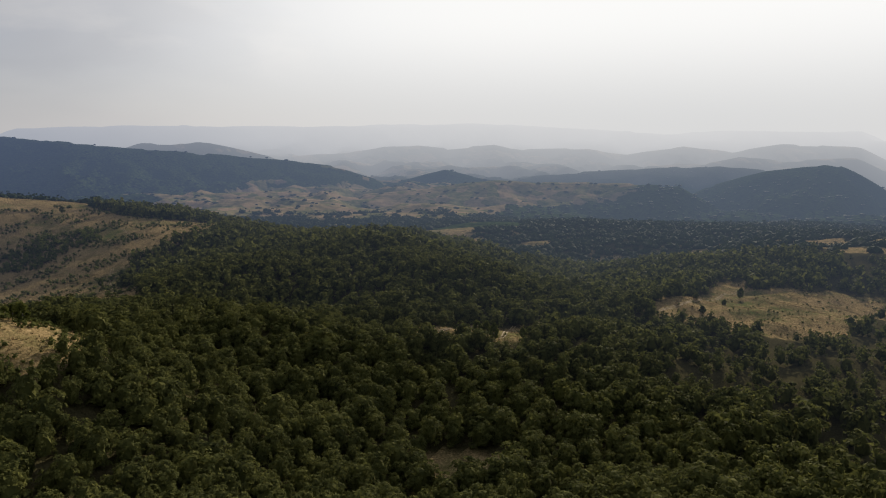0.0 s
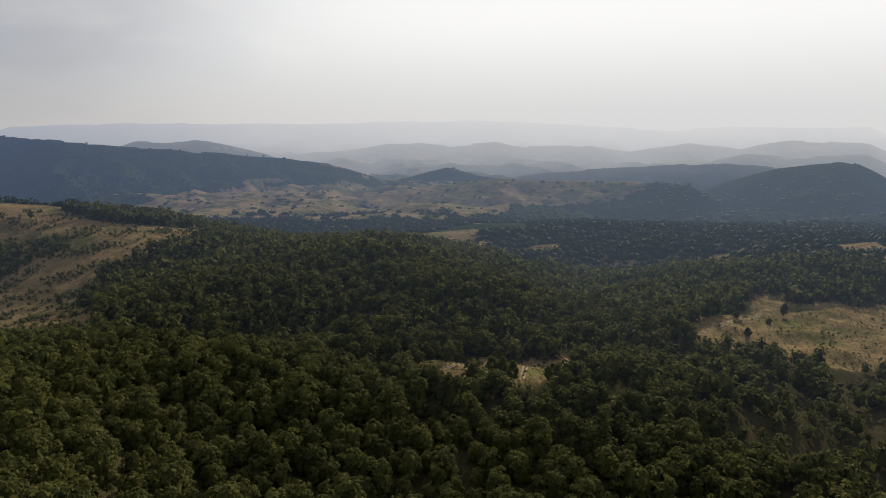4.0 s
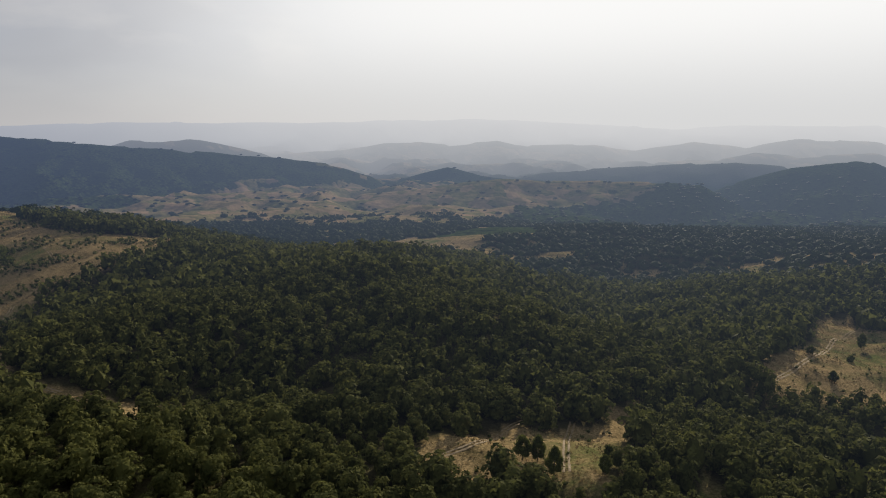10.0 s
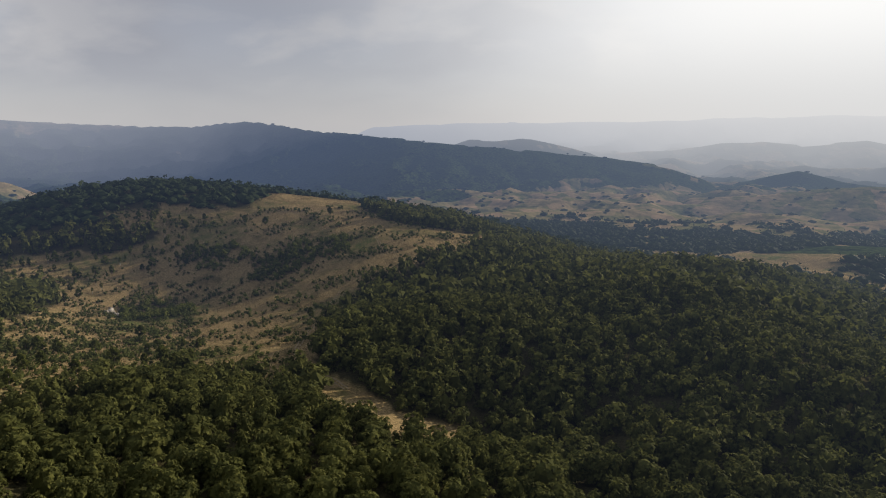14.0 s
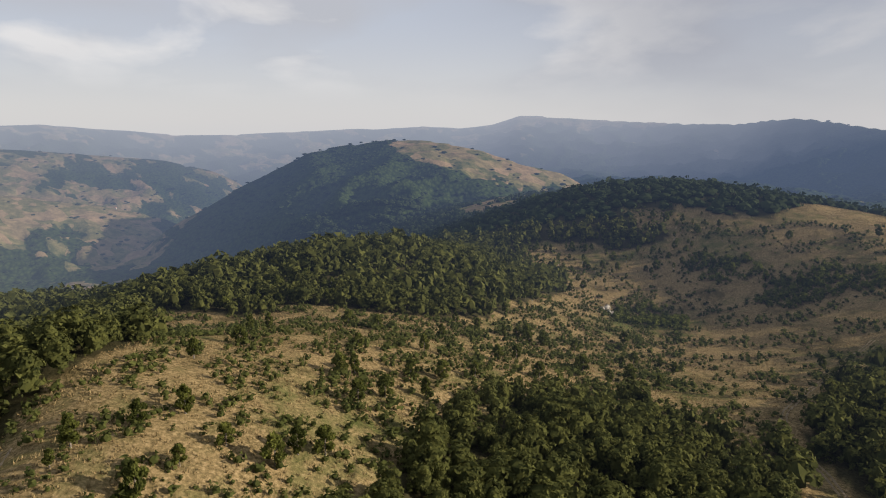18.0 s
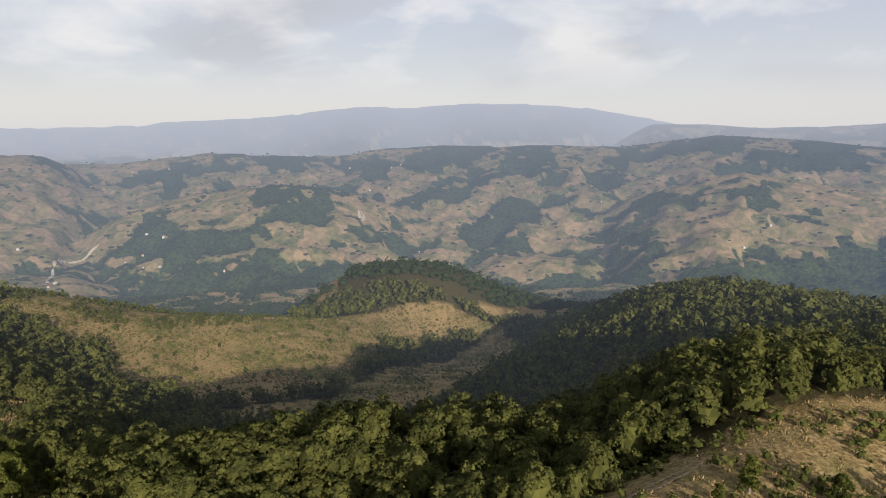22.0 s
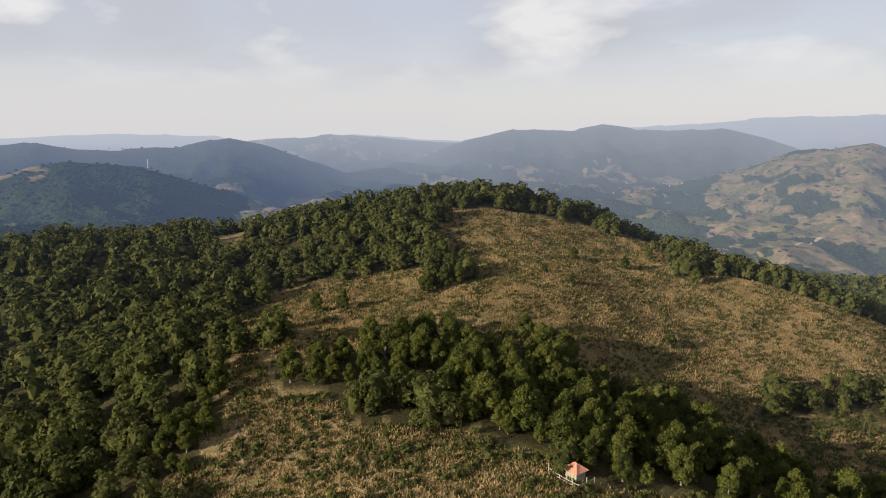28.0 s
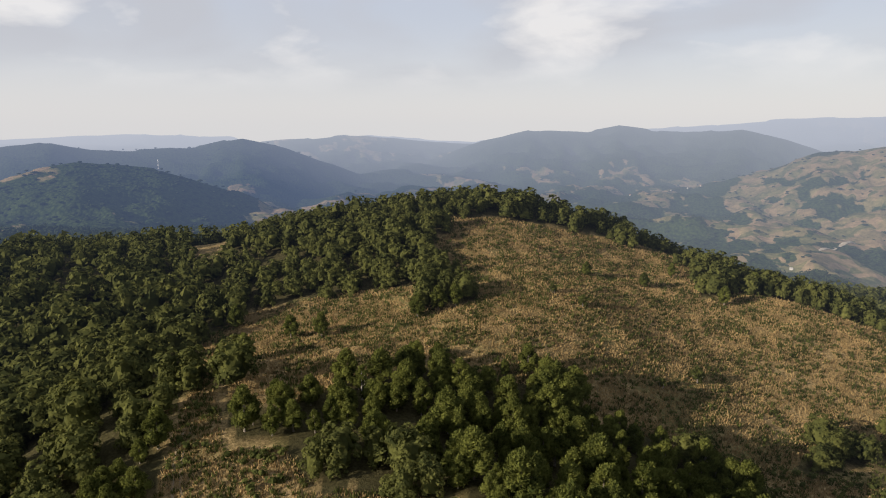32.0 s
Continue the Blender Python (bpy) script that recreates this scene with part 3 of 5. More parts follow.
EAST_TRACK = [(146, 434), (172, 457), (206, 496), (245, 545), (269, 564)]
TRACKS = [EAST_TRACK, WOOD_TRACK, VALLEY_TRACK, CROSS_TRACK, NOSE_PATH, HUT_TRACK, FIELD_TRACK]
FAR_ROADS = [RIDGE_ROAD, FARM_ROAD, VILLAGE_ROAD, SIDE_ROAD]
ROCKS_AT = (-449, 499)


def earth_material(name, dark, light, scale=0.8, painted_haze=False):
    m, add = material(name)
    co = add("ShaderNodeNewGeometry").outputs["Position"]
    n = add("ShaderNodeTexNoise", {"Vector": co, "Scale": scale, "Detail": 6.0, "Roughness": 0.65}).outputs["Fac"]
    bump = add("ShaderNodeBump", {"Height": n, "Strength": 0.4, "Distance": 0.3})
    b = add("ShaderNodeBsdfPrincipled", {"Base Color": ramp(add, n, [(0.3, dark), (0.7, light)]), "Roughness": 0.95, "Specular IOR Level": 0.1, "Normal": bump.outputs[0]})
    close(add, with_painted_haze(add, b.outputs[0], co) if painted_haze else b.outputs[0])
    return m


EARTH = earth_material("bare_earth", (0.10, 0.08, 0.05), (0.23, 0.18, 0.12))
PALE_ROAD = earth_material("pale_road", (0.24, 0.2, 0.15), (0.38, 0.33, 0.26), 0.05, True)


def smooth_line(pts, step):
    p = np.array(pts, float)
    s = np.concatenate([[0], np.cumsum(np.hypot(*np.diff(p, axis=0).T))])
    u = np.arange(0, s[-1], step)
    q = np.stack([np.interp(u, s, p[:, k]) for k in (0, 1)], -1)
    for _ in range(6):
        q[1:-1] = (q[:-2] + 2 * q[1:-1] + q[2:]) / 4
    return q


def ribbon(name, pts, width, shift, mat, label, step=1.5, lift=0.16):
    q = smooth_line(pts, step)
    d = np.gradient(q, axis=0)
    nrm = np.stack([-d[:, 1], d[:, 0]], -1) / np.hypot(d[:, 0], d[:, 1])[:, None]
    wob = waves(q[:, 0], q[:, 1], 9 * width, 77, 3)[:, None]
    v = []
    for k in (-0.5, 0.0, 0.5):
        e = q + nrm * (shift + k * width * (1 + 0.35 * wob))
        v.append(np.column_stack([e, height(e[:, 0], e[:, 1]) + lift * (1 if k == 0 else 0.35)]))
    n = len(q)
    f = [(k * n + i, k * n + i + 1, (k + 1) * n + i + 1, (k + 1) * n + i) for k in (0, 1) for i in range(n - 1)]
    ob = mesh_object(name, np.concatenate(v), np.array(f)[:, ::-1], [mat])
    return tagged(ob, label, "track", kind="structure")


for line in TRACKS:
    for side in (-0.85, 0.85):
        ribbon("track", line, 0.75, side, EARTH, "rutted bare earth wheel track through the dry grass")
for line in FAR_ROADS:
    ribbon("road", line, 9.0, 0.0, PALE_ROAD, "pale gravel road winding up the far hillside", 12.0, 3.0)

# ---- woods ----
def ico(level):
    bm = bmesh.new()
    bmesh.ops.create_icosphere(bm, subdivisions=level, radius=1)
    v = np.array([p.co[:] for p in bm.verts])
    f = np.array([[p.index for p in q.verts] for q in bm.faces])
    bm.free()
    return v, f


ICO1, ICO2 = ico(1), ico(2)


def crown_shape(seed, fine, sprays, spray_size, slim=1.0):
    """A broad crown one unit high over a foot at 0: a core under rounded clumps, each covered in sprays of leaves."""
    rg = np.random.RandomState(seed)
    v, f = ICO2 if fine else ICO1
    blunt, low = rg.uniform(0.36, 0.56), rg.uniform(0.02, 0.14)

    def girth(u):
        return 0.47 * slim * np.clip(1 - u, 0, 1) ** blunt * np.clip(u + 0.16, 0, 1) ** 0.30

    u = np.clip((v[:, 2] * 0.9 + 1) / 2, 0, 1)
    wide = girth(u) * 0.74 / np.maximum(np.hypot(v[:, 0], v[:, 1]), 0.35) * rg.uniform(0.8, 1.15, len(v))
    c = np.stack([v[:, 0] * wide, v[:, 1] * wide, low + (0.92 - low) * u], -1)
    tri = [c[f].reshape(-1, 3)]
    if sprays:
        clumps = 17 if fine else 9
        k = np.arange(clumps)
        cu = np.clip(((k + rg.uniform(0.1, 0.9, clumps)) / clumps) ** 0.85, 0.08, 0.93)
        ca = k * 2.4 + rg.uniform(-0.5, 0.5, clumps)
        cr = girth(cu) * rg.uniform(0.62, 0.86, clumps)
        mid = np.stack([cr * np.cos(ca), cr * np.sin(ca), low + (0.92 - low) * cu], -1)
        rad = rg.uniform(0.115, 0.19, clumps) * (1.15 if not fine else 1.0)
        w = rg.choice(clumps, sprays, p=rad ** 2 / (rad ** 2).sum())
        lean = np.stack([np.cos(ca) * 0.75, np.sin(ca) * 0.75, 0.55 + 0.5 * cu], -1)
        d = rg.normal(size=(sprays, 3)) * 0.62 + lean[w]
        d /= np.linalg.norm(d, axis=1, keepdims=True)
        p = mid[w] + d * rad[w][:, None] * (slim, slim, 0.85) * rg.uniform(0.8, 1.12, (sprays, 1))
        n = d + rg.normal(size=(sprays, 3)) * 0.38
        n /= np.linalg.norm(n, axis=1, keepdims=True)
        a = np.cross(n, rg.normal(size=(sprays, 3)))
        a /= np.linalg.norm(a, axis=1, keepdims=True)
        b = np.cross(n, a)
        s = spray_size * rg.uniform(0.55, 1.35, (sprays, 1))
        tri.append(np.stack([p - a * s * 0.5 - b * s * 0.4, p + a * s * 0.5 - b * s * 0.4, p + b * s * 0.75], 1).reshape(-1, 3))
    return np.concatenate(tri)


def woods(name, spots, sizes, shapes, mat, seed, label):
    """One joined mesh of many trees: spots (n, 3), sizes (n,), each a turned copy of one of the shapes."""
    rg = np.random.RandomState(seed)
    kind, turn = rg.randint(len(shapes), size=len(spots)), rg.uniform(0, 6.283, len(spots))
    wide = rg.uniform(0.85, 1.25, len(spots))
    parts = []
    for k, shp in enumerate(shapes):
        m = np.where(kind == k)[0]
        c, s = np.cos(turn[m])[:, None], np.sin(turn[m])[:, None]
        w = (sizes[m] * wide[m])[:, None]
        x = (shp[:, 0] * c - shp[:, 1] * s) * w + spots[m, :1]
        y = (shp[:, 0] * s + shp[:, 1] * c) * w + spots[m, 1:2]
        z = shp[:, 2] * sizes[m][:, None] + spots[m, 2:]
        parts.append(np.stack([x, y, z], -1).reshape(-1, 3))
    v = np.concatenate(parts)
    ob = mesh_object(name, v, np.arange(len(v)).reshape(-1, 3), [mat], False)
    return tagged(ob, label, "woods", kind="stuff")


def inside(x, y, poly):
    px, py = np.array(poly, float).T
    hit = np.zeros(np.shape(x), bool)
    j = len(px) - 1
    for i in range(len(px)):
        hit ^= ((py[i] > y) != (py[j] > y)) & (x < (px[j] - px[i]) * (y - py[i]) / (py[j] - py[i] + 1e-9) + px[i])
        j = i
    return hit


# open land, plan outlines in metres
VALLEY_STRIP = [(-17, 339), (-2, 355), (10, 372), (40, 376), (65, 391), (86, 414), (70, 377), (49, 357), (40, 328), (31, 319), (18, 328), (7, 320), (-7, 321)]
VALLEY_NECK = [(0, 339), (4, 347), (29, 365), (56, 376), (66, 403), (81, 415), (65, 357), (49, 317), (37, 319), (20, 323)]
SIDE_GLADE = [(63, 319), (79, 336), (68, 298), (60, 290)]
EAST_MEADOW = [(142, 452), (177, 476), (253, 583), (283, 595), (273, 553), (319, 550), (331, 536), (248, 412), (224, 407), (203, 414), (184, 423), (168, 428), (141, 429)]
EAST_MEADOW_END = [(149, 445), (172, 455), (245, 571), (277, 588), (281, 559), (392, 560), (352, 499), (254, 402), (226, 402), (189, 410), (178, 428), (146, 423)]
BARE_SLOPE = [(52, 765), (87, 880), (110, 856), (136, 755), (112, 731), (85, 767)]
SHRUB_FIELD = [(-79, 1102), (-41, 1167), (32, 1253), (94, 1320), (173, 1306), (134, 1103), (96, 1137), (52, 1102), (11, 1084), (-55, 1097)]
WEST_MEADOW = [(-613, 620), (-557, 667), (-458, 719), (-406, 775), (-337, 731), (-281, 745), (-249, 805), (-239, 644), (-266, 598), (-268, 560), (-247, 504), (-197, 428), (-177, 399), (-181, 384), (-212, 382), (-223, 368), (-221, 345), (-223, 328), (-215, 309), (-200, 295), (-171, 263), (-155, 252), (-149, 241), (-327, 284), (-327, 312), (-350, 340), (-361, 371), (-405, 403), (-470, 467), (-532, 515), (-552, 478), (-609, 507), (-594, 540), (-546, 585), (-537, 627), (-575, 607)]
MEADOW_BRIDGE = [(-583, 656), (-499, 704), (-419, 774), (-359, 714), (-298, 720), (-233, 712), (-243, 636), (-258, 594), (-275, 563), (-264, 511), (-215, 427), (-201, 391), (-229, 389), (-274, 392)]
SHADE_VALLEY = [(-192, 413), (-173, 399), (-163, 399), (-145, 393), (-124, 385), (-109, 391), (-94, 389), (-101, 360), (-116, 366), (-124, 357), (-142, 365), (-167, 388)]
CREST_MEADOW = [(-138, 179), (-160, 176), (-163, 185), (-167, 192), (-187, 195), (-195, 202), (-210, 207), (-368, 190), (-342, 215), (-330, 232), (-355, 260), (-347, 288), (-342, 315), (-347, 337), (-359, 365), (-424, 427), (-465, 479), (-478, 538), (-464, 577), (-255, 418), (-235, 377), (-218, 338), (-227, 323), (-212, 303), (-196, 287), (-176, 268), (-163, 258), (-151, 251), (-151, 246)]
NOSE_MEADOW = [(-136, 180), (-154, 177), (-159, 183), (-167, 190), (-181, 194), (-194, 198), (-212, 203), (-221, 208), (-175, 219)]
SHADE_GLADE = [(-6, 214), (6, 223), (18, 222), (27, 214), (25, 198), (1, 192)]
SUNNY_SLOPE = [(-110, -311), (-137, -308), (-151, -289), (-178, -289), (-224, -305), (-279, -323), (-308, -328), (-410, -343), (-480, -336), (-527, -313), (-554, -232), (-469, -263), (-406, -247), (-335, -189), (-289, -135), (-235, -129), (-206, -150), (-179, -144), (-177, -168), (-159, -164), (-150, -188), (-155, -220), (-146, -266), (-104, -269)]
SUNNY_BACK = [(-105, -278), (-152, -295), (-196, -288), (-268, -298), (-355, -332), (-422, -307), (-380, -239), (-313, -172), (-276, -137), (-211, -136), (-178, -138), (-173, -184), (-162, -224), (-135, -235)]
VALLEY_FLOOR = [(-143, -117), (-196, -126), (-267, -113), (-365, -183), (-553, -248), (-503, -150), (-420, -123), (-335, -75), (-300, -70), (-247, -82), (-201, -98)]
HILL_MEADOW = [(141, -76), (120, -104), (90, -140), (71, -174), (36, -106), (25, -131), (-5, -143), (-36, -152), (-50, -200), (-56, -109), (-36, -64), (-25, -54), (-18, -22), (-15, -4), (-1, 8), (22, 1), (38, 11), (51, 26), (74, 29), (77, 37), (80, 76), (93, 87), (139, 62), (166, 35), (146, 6), (115, -12), (97, 1), (86, -11), (96, -29), (137, -47)]
HILL_MEADOW_WEST = [(149, -74), (134, -93), (115, -111), (89, -142), (61, -126), (40, -106), (-2, -120), (-31, -137), (-57, -241), (-57, -94), (-42, -79), (-39, -57), (-25, -49), (-19, -4), (-4, 3), (3, 4), (22, 13), (31, 14), (81, 26), (92, 11), (78, 1), (89, -19), (118, -29)]
TRACK_STRIP = [(77, 137), (71, 122), (87, 108), (108, 91), (155, 61), (167, 40), (164, 36), (111, 82), (91, 92), (77, 100), (64, 90), (48, 97), (28, 84), (13, 80), (-1, 94), (77, 141)]
GREEN_GLADE = [(-19, 9), (-25, -20), (-37, -41), (-49, -59), (-61, -63), (-64, -19), (-48, 13), (-38, 13)]
HUT_GLADE = [(44, 92), (24, 83), (-2, 79), (-14, 86), (-29, 73), (-34, 60), (-39, 79), (-53, 82), (-67, 72), (-74, 46), (-77, 61), (-80, 87), (38, 100)]
LOW_GLADE = [(-47, -36), (-64, -57), (-92, -80), (-90, -35), (-71, 8), (-58, 15), (-28, 22), (-17, -16)]
KNOB_GLADE = [(273, 2), (266, -7), (250, -16), (219, 6), (222, 18), (237, 20)]
SUNNY_CREST = [(-110, -307), (-173, -269), (-263, -282), (-293, -294), (-390, -380), (-480, -456), (-420, -480), (-320, -390), (-230, -370), (-140, -385), (-90, -390)]
HUT_FORE = [(68, 120), (61, 105), (46, 95), (26, 84), (3, 80), (-13, 83), (-26, 74), (-34, 84), (-40, 93), (-45, 105), (56, 130)]
HEDGE_ROW = [(-515, 617), (-463, 643), (-434, 630), (-443, 599), (-480, 594)]
HEDGE_BANK = [(-423, 618), (-404, 658), (-355, 678), (-332, 643), (-356, 617), (-364, 585), (-398, 590)]
HOLLOW_SCRUB = [(-464, 514), (-456, 543), (-436, 564), (-393, 528), (-406, 494), (-422, 488)]
MEADOW_TOP = [(-500, 680), (-458, 705), (-400, 765), (-470, 860), (-540, 790)]
NOSE_FORE = [(-110, 176), (-126, 174), (-136, 178), (-159, 177), (-181, 190), (-235, 207), (-313, 260), (-246, 272), (-170, 266), (-125, 235), (-106, 205)]
CLEARINGS = [NOSE_FORE, HUT_FORE, MEADOW_TOP, SUNNY_CREST, VALLEY_STRIP, VALLEY_NECK, SIDE_GLADE, EAST_MEADOW, EAST_MEADOW_END, BARE_SLOPE, SHRUB_FIELD, WEST_MEADOW, MEADOW_BRIDGE, SHADE_VALLEY, CREST_MEADOW, NOSE_MEADOW, SHADE_GLADE, SUNNY_SLOPE, SUNNY_BACK, VALLEY_FLOOR, HILL_MEADOW, HILL_MEADOW_WEST, TRACK_STRIP, GREEN_GLADE, HUT_GLADE, LOW_GLADE, KNOB_GLADE]


def open_land(x, y):
    """True where no wood stands."""
    x, y = x + waves(x, y, 37, 21, 3) * 5.5, y + waves(x, y, 41, 22, 3) * 5.5
    o = np.zeros(np.shape(x), bool)
    for p in CLEARINGS:
        o |= inside(x, y, p)
    return o | (np.hypot(x + 14, y - 91) < 11)


def path_range(x, y):
    d = np.full(np.shape(x), 1e9)
    for (ax, ay), (bx, by) in (((4, 0), (-5, 190)), ((-5, 190), (-47, 242)), ((-47, 242), (-73, 219)), ((-73, 219), (-57, 176))):
        t = np.clip(((x - ax) * (bx - ax) + (y - ay) * (by - ay)) / ((bx - ax) ** 2 + (by - ay) ** 2), 0, 1)
        d = np.minimum(d, np.hypot(x - ax - t * (bx - ax), y - ay - t * (by - ay)))
    return d


def scatter(step, reach, seed):
    rg = np.random.RandomState(seed)
    g = np.arange(-reach, reach, step)
    x, y = (q.ravel() for q in np.meshgrid(g + HUB[0], g + HUB[1]))
    return x + rg.uniform(-0.42, 0.42, len(x)) * step, y + rg.uniform(-0.42, 0.42, len(y)) * step, rg


EDGE = []


def near_edge_trees():
    return EDGE


def behind(x, y, d, rg):
    """Thins the woods of the north-eastern side, which lies at the back of the whole way."""
    az = np.degrees(np.arctan2(x - HUB[0], y - HUB[1])) % 360
    return (d < 190) | (az < 42) | (az > 100) | (rg.rand(len(x)) < 0.35)


def plant_woods():
    x, y, rg = scatter(6.1, 720, 3)
    d = path_range(x, y)
    z = height(x, y)
    d = np.hypot(d, 0.9 * (92 - z))
    keep = ~open_land(x, y) & (d < 650) & (rg.rand(len(x)) < np.where(d < 330, 0.94, 0.66))
    keep &= behind(x, y, d, rg)
    x, y, z, d = x[keep], y[keep], z[keep], d[keep]
    size = (9.2 + waves(x, y, 90, 31, 2) * 1.5) * rg.choice([0.6, 0.8, 0.95, 1.05, 1.2], len(x)) * rg.uniform(0.88, 1.12, len(x)) * np.where(d < 330, 1, 1.14)
    tall = smooth(x, 85, 125) * smooth(y, 30, 60) * (1 - smooth(y, 240, 300))
    keep = rg.rand(len(x)) > 0.42 * tall
    x, y, z, d, size, tall = x[keep], y[keep], z[keep], d[keep], size[keep], tall[keep]
    size = size * (1 + 0.38 * tall)
    spots = np.stack([x, y, z - 0.4], -1)
    # the stretch of wood about the hut is made of single trees
    edge = (x > -80) & (x < 95) & (y > 10) & (y < 133) & ((y < 78) | (x > 52))
    EDGE.extend((float(p), float(q), float(s)) for p, q, s in zip(x[edge], y[edge], size[edge]))
    close_by, near, m = (d < 122) & ~edge, (d >= 122) & (d < 190) & ~edge, (d >= 190) & (d < 330) & ~edge
    woods("near_wood", spots[close_by], size[close_by], [crown_shape(30 + k, True, 760, 0.062) for k in range(7)], BEECH, 5, "dense green beech wood close under the hilltop")
    woods("beech_wood", spots[near], size[near], [crown_shape(40 + k, True, 330, 0.09) for k in range(7)], BEECH, 7, "dense green beech wood with ragged leafy crowns")
    woods("hill_wood", spots[m], size[m], [crown_shape(50 + k, False, 120, 0.125) for k in range(6)], BEECH, 8, "dense green broadleaf wood over the hills")
    o = (d >= 330) & ~edge
    woods("slope_wood", spots[o], size[o], [crown_shape(55 + k, False, 18, 0.26) for k in range(6)], BEECH, 6, "dark green broadleaf wood on the farther slopes")
    n_far = []
    for lo, hi, step, big, tufts in ((650, 1300, 12.0, 10.5, 7), (1300, 3300, 29.0, 7.0, 0)):
        x, y, rg = scatter(step, hi + 150, 4)
        d = path_range(x, y)
        cover = wood_cover(x, y)
        hedge = np.abs(waves(x, y, 210, 47, 3)) < 0.11
        keep = ~open_land(x, y) & (d >= lo) & (d < hi) & (((cover > 0.5) & (d < 2100)) | ((cover < 0.8) & hedge & (rg.rand(len(x)) < 0.75)) | (rg.rand(len(x)) < (0.05 if step < 20 else 0.13)))
        keep &= behind(x, y, d, rg)
        x, y = x[keep], y[keep]
        size = big * rg.uniform(0.6, 1.25, len(x))
        woods("far_wood", np.stack([x, y, height(x, y) - 0.3 * size], -1), size, [crown_shape(60 + k, False, tufts, 0.3, 2.8 if step < 20 else 4.2) for k in range(4)], FAR_LEAVES, 9, "far dark green woods, hedges and single trees on the hillsides")
        n_far.append(len(x))
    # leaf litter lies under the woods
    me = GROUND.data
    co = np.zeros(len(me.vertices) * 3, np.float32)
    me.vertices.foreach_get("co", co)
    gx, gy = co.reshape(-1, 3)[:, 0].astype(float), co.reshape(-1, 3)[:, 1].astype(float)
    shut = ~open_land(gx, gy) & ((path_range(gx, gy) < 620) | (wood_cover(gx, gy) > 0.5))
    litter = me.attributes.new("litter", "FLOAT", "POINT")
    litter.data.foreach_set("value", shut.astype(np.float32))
    print("TREES", len(EDGE), int(near.sum()), int(m.sum()), int(o.sum()), n_far)


plant_woods()

# ---- single trees and bushes ----
# single trees and bushes: x, y, height
MEADOW_TREES = [(-167, 219, 8.3), (-198, 269, 10), (-227, 231, 6.6), (-158, 241, 9.7), (-268, 235, 12), (-278, 242, 10.5), (-298, 276, 8.9), (-289, 287, 9.4), (-289, 315, 12), (-254, 297, 10), (-238, 269, 6), (-208, 258, 8.3), (-218, 282, 11.2), (-223, 294, 11.7), (-334, 349, 11.6), (-330, 362, 12), (-264, 331, 11.6), (-272, 343, 10.2), (-320, 372, 12), (-297, 412, 12), (-260, 392, 12), (-320, 380, 8.5), (-136, 213, 7.7), (-152, 236, 9.9), (-160, 247, 7.9), (-150, 201, 7.9)]
SLOPE_TREES = [(-159, 211, 5.8), (-205, 219, 6.7), (-227, 202, 7.6), (-248, 342, 11.7), (-271, 372, 12), (-255, 378, 10.3), (-232, 309, 10.4), (-340, 339, 10.6), (-331, 370, 12), (-329, 373, 12), (-252, 401, 12), (-282, 432, 10.6), (-329, 384, 12), (-321, 399, 10.6), (-307, 426, 7.6), (-300, 437, 6.7), (-212, 263, 8.9), (-155, 227, 5.6), (-146, 219, 4.7), (-144, 199, 4.1), (-191, 260, 7.2), (-205, 283, 9.8)]
HOLLOW_TREES = [(-580, 567, 12), (-521, 612, 12), (-458, 635, 12), (-483, 676, 11.8), (-463, 683, 10.5), (-420, 731, 8.2), (-377, 640, 11.1), (-394, 626, 12), (-426, 625, 12), (-457, 620, 12), (-490, 607, 12), (-528, 641, 10.8), (-558, 611, 12), (-264, 505, 12), (-584, 514, 12), (-539, 532, 12), (-523, 494, 12), (-379, 384, 12), (-333, 377, 11.9), (-354, 451, 12), (-262, 393, 10.8), (-273, 376, 9.7)]
SUNNY_BUSHES = [(-207, -204, 7.1), (-240, -243, 7.7), (-262, -223, 8.5), (-287, -229, 7.8), (-338, -242, 9.4), (-336, -267, 7.5), (-240, -196, 6.2), (-186, -222, 6.3), (-199, -254, 6.7), (-434, -230, 10.1), (-315, -271, 6.4), (-378, -276, 6.7), (-159, -284, 6.8), (-173, -265, 6.7), (-145, -260, 8.4), (-171, -197, 8.5), (-160, -216, 8.7), (-360, -224, 8.4), (-373, -208, 10.4), (-303, -198, 9.5), (-297, -204, 6.7), (-202, -230, 5.5), (-280, -264, 6.1), (-423, -245, 6.7), (-208, -166, 4.9)]
HILL_BUSHES = [(76, -77, 6.3), (57, -39, 4.5), (27, -108, 12), (36, -116, 12), (57, -94, 6.5), (55, -120, 6.9), (70, -39, 3.6), (24, -139, 12), (114, 39, 9.3), (123, 45, 12), (116, 68, 12), (109, 80, 12), (158, 44, 10.4), (13, -39, 4.8), (19, -23, 3.2), (94, 1, 12), (90, -4, 12), (97, 9, 12), (17, 34, 12), (19, 56, 11.7)]
EAST_BUSHES = [(247, 522, 9.5), (219, 487, 4.7), (188, 451, 5.6), (207, 521, 12), (187, 543, 11.5), (165, 520, 12), (176, 519, 12), (176, 489, 5.3), (190, 422, 6.6), (198, 489, 4.6), (103, 468, 12), (119, 471, 12), (46, 327, 6.1), (28, 341, 8.5), (23, 340, 8.4), (31, 328, 9.1), (50, 339, 5.1), (79, 347, 5)]


def part(name, verts, faces, mat, parent, label="", smooth_faces=False):
    ob = mesh_object(name, verts, faces, [mat], smooth_faces, parent)
    return tagged(ob, label) if label else ob


